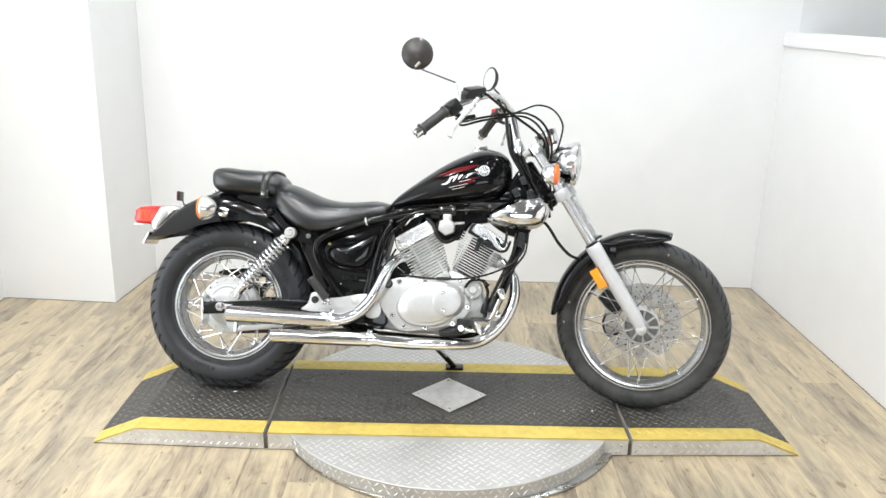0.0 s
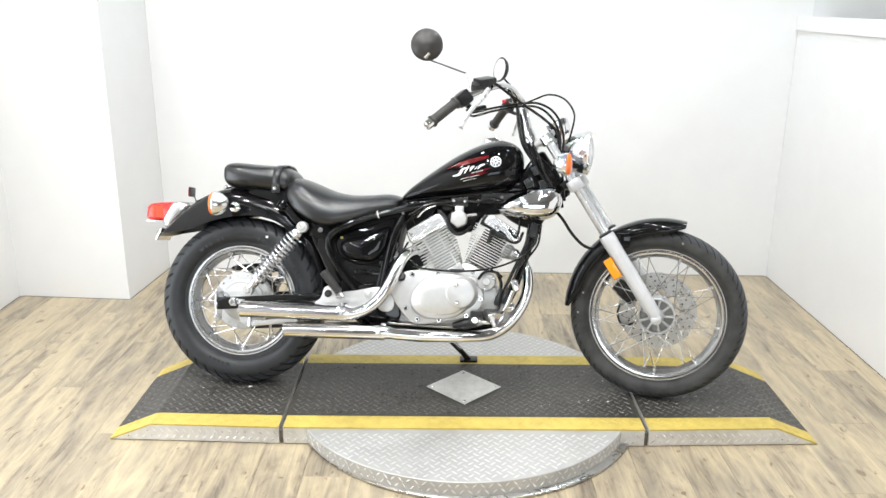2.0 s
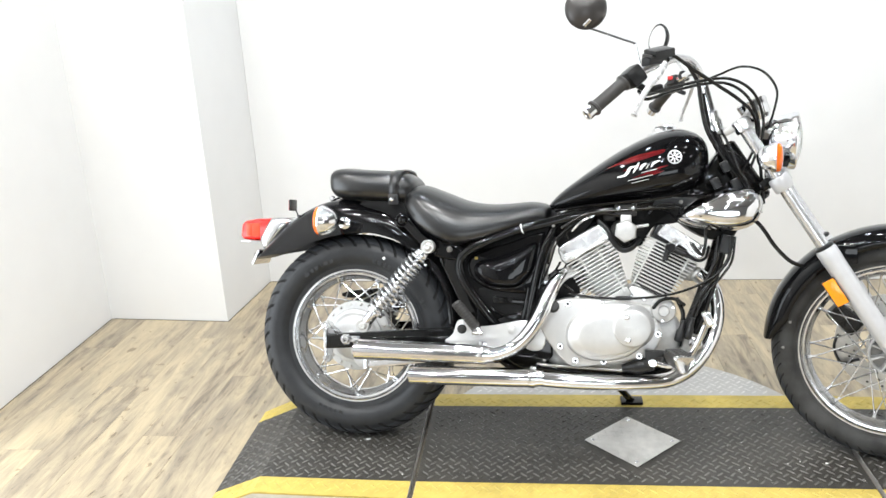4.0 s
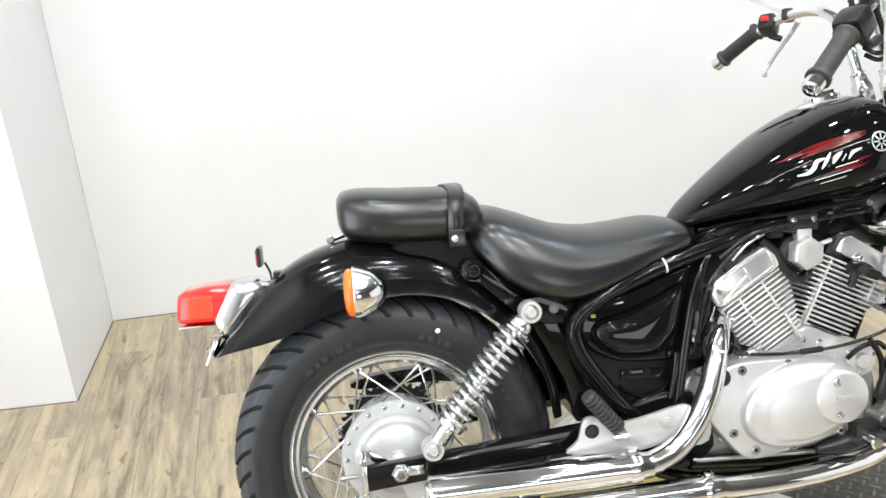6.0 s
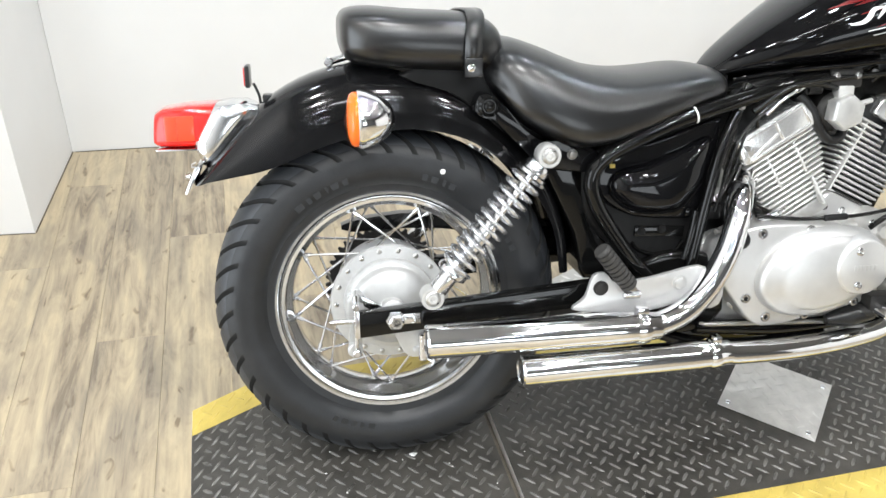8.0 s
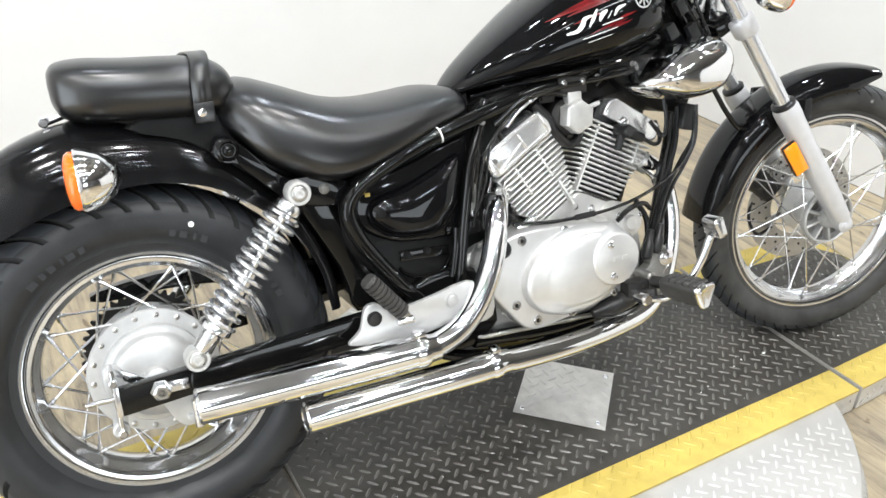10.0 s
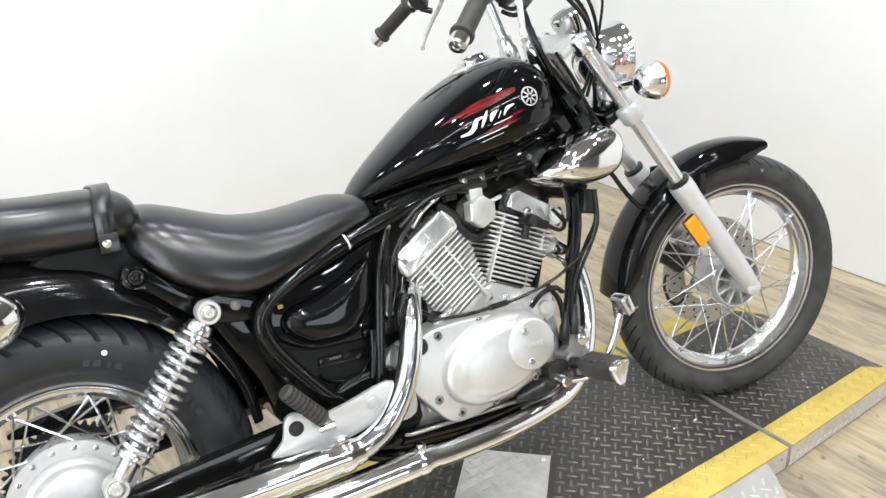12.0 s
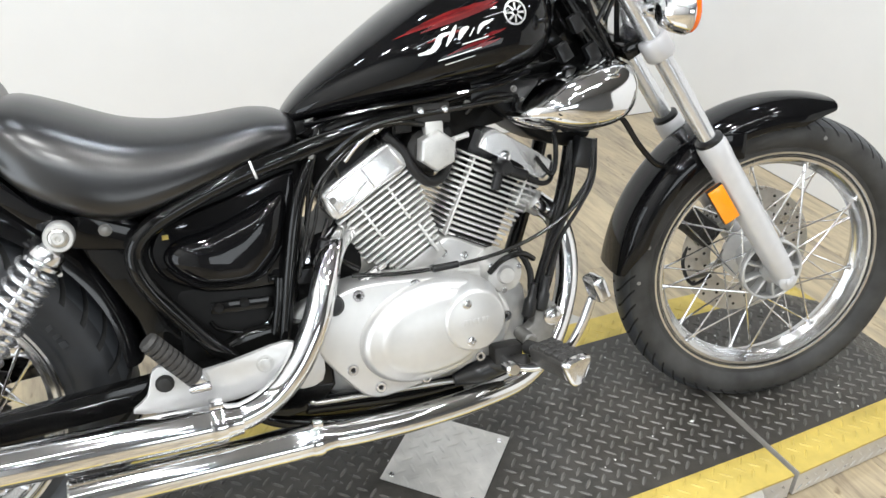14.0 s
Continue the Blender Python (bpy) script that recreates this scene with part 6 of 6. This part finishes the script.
rot = Vector(RB[8]) - Vector(RB[7])
bp("throttle_housing", join(moved(box((0, 0, 0), (0.052, 0.050, 0.048), 0.012), Matrix.Translation((0.808, -0.250, 0.722)) @ rot.to_track_quat("Z", "Y").to_matrix().to_4x4()), sweep([(0.82, -0.25, 0.70), (0.845, -0.235, 0.69), (0.88, -0.21, 0.70)], 0.009, 10)), PLASTIC, "black throttle and switch housing")
mast = bp("brake_master_cylinder", join(moved(box((0, 0, 0), (0.066, 0.050, 0.024), 0.005), Matrix.Translation((0.876, -0.190, 0.793)) @ pose(0, 0, 0, 18, -15, 36)), moved(box((0, 0, 0), (0.062, 0.036, 0.034), 0.010), Matrix.Translation((0.862, -0.200, 0.768)) @ pose(0, 0, 0, 18, -15, 36))), PLASTIC, "black square brake fluid reservoir")
part("clear_side", moved(box((-0.035, 0, -0.004), (0.006, 0.036, 0.026), 0.002), Matrix.Translation((0.872, -0.193, 0.785)) @ pose(0, 0, 0, 18, -15, 36)), GREY_SHELL, mast)
bp("brake_lever", sweep([(0.890, -0.215, 0.760), (0.872, -0.245, 0.728), (0.838, -0.290, 0.678), (0.812, -0.325, 0.628), (0.808, -0.332, 0.612)], [0.0095, 0.0095, 0.008, 0.0078, 0.0105], 12, flat=0.65), BRIGHT, "bright brake lever")
bp("left_switch_housing", join(moved(box((0, 0, 0), (0.046, 0.038, 0.040), 0.010), Matrix.Translation((0.956, 0.290, 0.792)) @ pose(0, 0, 0, 0, 30, 40)), moved(box((0, 0, 0), (0.030, 0.026, 0.026), 0.007), Matrix.Translation((0.978, 0.245, 0.806)) @ pose(0, 0, 0, 0, 20, 50)), rod((0.962, 0.300, 0.770), (0.985, 0.285, 0.758), 0.007)), PLASTIC, "black clutch-side switch housing")
bp("start_switch", box((0.938, 0.276, 0.806), (0.016, 0.012, 0.012), 0.003), SWITCH_RED, "small red switch")
bp("clutch_lever", sweep([(1.008, 0.25, 0.795), (1.004, 0.285, 0.765), (0.992, 0.325, 0.728), (0.980, 0.352, 0.692), (0.980, 0.358, 0.680)], [0.009, 0.008, 0.0068, 0.0068, 0.009], 12, flat=0.65), BRIGHT, "bright clutch lever")
mR, mL = Vector((0.688, -0.33, 0.882)), Vector((0.915, 0.53, 0.985))
mir = bp("right_mirror", lathe([(0.0, -0.028), (0.02, -0.026), (0.042, -0.016), (0.052, -0.004), (0.053, 0.003), (0.050, 0.004), (0.0, 0.004)], mR, (-0.15, 0.98, 0.05), 36), GREY_SHELL, "round dark mirror with satin back")
part("glass", lathe([(0.050, 0.0042), (0.0, 0.0046)], mR, (-0.15, 0.98, 0.05), 36), MIRROR, mir, "mirror glass")
part("stem", join(sweep([(0.681, -0.338, 0.848), (0.685, -0.335, 0.836), (0.812, -0.240, 0.809), (0.824, -0.235, 0.758)], 0.0034, 8, smooth=False), rod(mR + Vector((0.012, -0.014, -0.03)), (0.683, -0.338, 0.836), 0.0065)), DULL_CHROME, mir, "thin bright mirror stem")
mir2 = bp("left_mirror", lathe([(0.0, -0.028), (0.02, -0.026), (0.042, -0.016), (0.052, -0.004), (0.053, 0.003), (0.050, 0.004), (0.0, 0.004)], mL, (-0.84, -0.54, 0.05), 36), PLASTIC, "round mirror with dark shell")
part("glass", lathe([(0.0465, 0.0042), (0.0, 0.0046)], mL, (-0.84, -0.54, 0.05), 36), MIRROR, mir2, "mirror glass")
part("stem", sweep([mL + Vector((0.02, 0.01, -0.04)), (0.97, 0.45, 0.89), (0.985, 0.27, 0.815)], 0.0052, 8), DULL_CHROME, mir2)

# cables and looms
CABLES = [
    ([(1.0, -0.02, 0.742), (1.045, -0.04, 0.757), (1.100, -0.07, 0.772), (1.155, -0.08, 0.755), (1.190, -0.08, 0.705), (1.184, -0.07, 0.645), (1.17, -0.06, 0.60)], 0.0032),
    ([(0.820, -0.255, 0.684), (0.840, -0.268, 0.672), (0.911, -0.222, 0.697), (1.001, -0.12, 0.730), (1.064, -0.112, 0.733), (1.117, -0.115, 0.703), (1.148, -0.10, 0.650), (1.155, -0.083, 0.585), (1.13, -0.06, 0.50)], 0.0040),
    ([(0.826, -0.250, 0.672), (0.846, -0.262, 0.662), (0.911, -0.216, 0.688), (1.001, -0.115, 0.721), (1.06, -0.105, 0.721), (1.106, -0.108, 0.690), (1.137, -0.095, 0.640), (1.144, -0.08, 0.575), (1.11, -0.06, 0.49)], 0.0040),
    ([(0.900, -0.180, 0.790), (0.920, -0.180, 0.782), (0.965, -0.17, 0.750), (1.032, -0.15, 0.708), (1.09, -0.125, 0.672), (1.13, -0.10, 0.632), (1.148, -0.07, 0.55), (1.17, -0.03, 0.40)], 0.0048),
    ([(0.955, -0.085, 0.785), (0.986, -0.068, 0.735), (0.993, -0.075, 0.690), (1.000, -0.081, 0.645), (1.012, -0.09, 0.596), (1.04, -0.08, 0.55), (1.08, -0.06, 0.51)], 0.0060),
    ([(1.003, -0.045, 0.705), (1.012, -0.060, 0.645), (1.024, -0.075, 0.585), (1.06, -0.07, 0.535)], 0.0052),
    ([(1.14, -0.05, 0.36), (1.165, -0.06, 0.33), (1.195, -0.06, 0.285), (1.235, -0.05, 0.245), (1.27, -0.04, 0.23)], 0.0055),
    ([(1.074, -0.105, 0.31), (1.069, -0.110, 0.251), (1.037, -0.110, 0.206), (1.000, -0.112, 0.155), (0.975, -0.115, 0.10), (0.955, -0.12, 0.04)], 0.0045),
    ([(1.086, -0.100, 0.31), (1.078, -0.105, 0.245), (1.050, -0.108, 0.20), (1.014, -0.110, 0.155), (0.987, -0.112, 0.10), (0.963, -0.118, 0.04)], 0.0036),
    ([(1.045, -0.090, 0.31), (1.035, -0.095, 0.24), (1.005, -0.100, 0.17), (0.970, -0.105, 0.09), (0.945, -0.115, 0.03)], 0.0060),
    ([(1.085, -0.10, 0.30), (1.045, -0.12, 0.215), (0.96, -0.125, 0.165), (0.86, -0.13, 0.142), (0.74, -0.13, 0.138), (0.64, -0.13, 0.148)], 0.0034),
    ([(0.606, -0.112, 0.345), (0.592, -0.112, 0.290), (0.582, -0.104, 0.228)], 0.0034),
    ([(0.60, -0.11, 0.34), (0.68, -0.115, 0.365), (0.74, -0.11, 0.372), (0.80, -0.10, 0.36)], 0.0050),
    ([(0.62, -0.12, 0.33), (0.70, -0.115, 0.372), (0.86, -0.10, 0.385), (0.94, -0.09, 0.39)], 0.0050),
    ([(0.560, -0.130, 0.16), (0.575, -0.132, 0.22), (0.600, -0.125, 0.29), (0.660, -0.115, 0.345), (0.720, -0.10, 0.37)], 0.0030),
    ([(0.565, -0.125, 0.17), (0.590, -0.128, 0.23), (0.615, -0.120, 0.30), (0.680, -0.110, 0.352)], 0.0026),
    ([(0.600, -0.100, 0.205), (0.628, -0.112, 0.172), (0.655, -0.114, 0.152)], 0.0042),
    ([(0.618, -0.100, 0.235), (0.600, -0.112, 0.20), (0.586, -0.118, 0.165), (0.590, -0.120, 0.128)], 0.0034),
    ([(0.872, -0.120, 0.112), (0.892, -0.135, 0.136), (0.926, -0.132, 0.140), (0.955, -0.115, 0.122)], 0.0050),
    ([(0.935, -0.095, 0.140), (0.952, -0.105, 0.100), (0.948, -0.115, 0.06)], 0.0060),
    ([(0.640, -0.105, 0.30), (0.632, -0.115, 0.33), (0.655, -0.115, 0.352), (0.70, -0.105, 0.362)], 0.0036),
    ([(0.860, -0.085, 0.372), (0.880, -0.095, 0.392), (0.915, -0.095, 0.398), (0.95, -0.085, 0.392)], 0.0036),
    ([(0.975, -0.095, 0.29), (1.00, -0.105, 0.26), (1.01, -0.10, 0.31), (1.0, -0.08, 0.37)], 0.0045),
]
for pts, r in CABLES:
    bp("cable", sweep(pts, r, 8, 7), CABLE, "black cable")
bp("brake_hose", sweep([tuple(FRONT + Vector((-0.13, 0.06, 0.02))), tuple(FRONT + Vector((-0.14, 0.05, -0.02))), tuple(FRONT + Vector((-0.12, 0.04, -0.06))), tuple(FRONT + Vector((-0.075, 0.05, -0.05)))], 0.004, 8), PLASTIC, "thin black brake hose", steer=True)
lug = bp("cable_connector", join(box((0.572, -0.098, 0.152), (0.026, 0.018, 0.024), 0.003), sweep([(0.562, -0.104, 0.160), (0.553, -0.106, 0.158), (0.553, -0.106, 0.149), (0.562, -0.104, 0.147)], 0.0018, 6)), PLASTIC, "dark cable connector below a grey lug")
part("lug", join(box((0.577, -0.103, 0.184), (0.014, 0.006, 0.026), 0.002), rod((0.578, -0.103, 0.196), (0.581, -0.103, 0.232), 0.0042)), OLD_CAST, lug, "dull grey cable lug")
part("bolt", bolt((0.5765, -0.106, 0.178), 0.0055), DULL_CHROME, lug)
for y, x0, x1, r in ((-0.075, 1.030, 1.125, 0.0055), (-0.060, 1.045, 1.140, 0.0048), (-0.045, 1.038, 1.118, 0.0065), (-0.085, 1.060, 1.128, 0.0038), (-0.030, 1.055, 1.150, 0.0055), (0.010, 1.050, 1.140, 0.0060), (0.040, 1.045, 1.120, 0.0055)):
    bp("wire_loom", sweep([(x0 - 0.012, y, 0.600), (x0 + 0.012, y - 0.012, 0.545), ((x0 + x1) / 2, y - 0.016, 0.490), (x1, y - 0.010, 0.430), (x1 + 0.012, y, 0.375)], r, 8, 6), CABLE, "black wire loom beside the steering head")
for x, z in ((1.060, 0.500), (1.088, 0.452), (1.036, 0.455)):
    bp("wire_plug", box((x, -0.088, z), (0.022, 0.016, 0.030), 0.003, Matrix.Rotation(radians(-28), 4, "Y")), PLASTIC, "black wire plug")
for x, y, z in ((0.598, -0.120, 0.338), (0.632, -0.112, 0.350), (0.628, -0.098, 0.262), (0.862, -0.088, 0.388), (0.945, -0.085, 0.404), (0.575, -0.118, 0.120)):
    bp("frame_screw", bolt((x, y, z), 0.0042), OLD_CAST, "small dull screw")
bp("coil_boot", join(lathe([(0.006, 0.0), (0.011, 0.004), (0.012, 0.026), (0.009, 0.034), (0.0, 0.035)], (0.600, -0.118, 0.176), (0.2, -0.1, 0.97), 16), lathe([(0.013, 0.010), (0.0135, 0.012), (0.0135, 0.016), (0.013, 0.018)], (0.600, -0.118, 0.176), (0.2, -0.1, 0.97), 16)), PLASTIC, "black rubber boot on a lead")
bp("drain_cap", join(rod((0.655, -0.115, 0.132), (0.685, -0.125, 0.150), 0.008), rod((0.685, -0.125, 0.150), (0.695, -0.128, 0.158), 0.005)), DULL_CHROME, "bright sensor fitting")

# ---- floor planks ----
PW, PL = 0.152, 1.22
pm = mesh_of("plank", box((0, 0, -0.0035), (PW - 0.0006, PL - 0.0006, 0.007), 0.0004, seg=1), PLANK, 20)
col = 0
x = -2.26
while x < 1.72:
    y = -3.9 - 2 * PL + (col * 0.437) % PL
    while y - PL / 2 < 1.75:
        ob = new("plank", pm)
        ob.parent = floor
        ob.matrix_basis = Matrix.Translation((x, y, 0)) @ pose(0, 0, 0, 0, 0, 180 * (col % 2))
        y += PL
    x += PW
    col += 1
far = [moved(box((0, 0, -0.0035), (PW - 0.0012, PL - 0.0012, 0.007), 0.0, seg=1), Matrix.Translation((x2 * PW + 1.846, -3.9 + y2 * PL, 0))) for x2 in range(23) for y2 in range(-2, 5)]
tagged(part("far_planks", join(*far), PLANK, floor), kind="stuff")
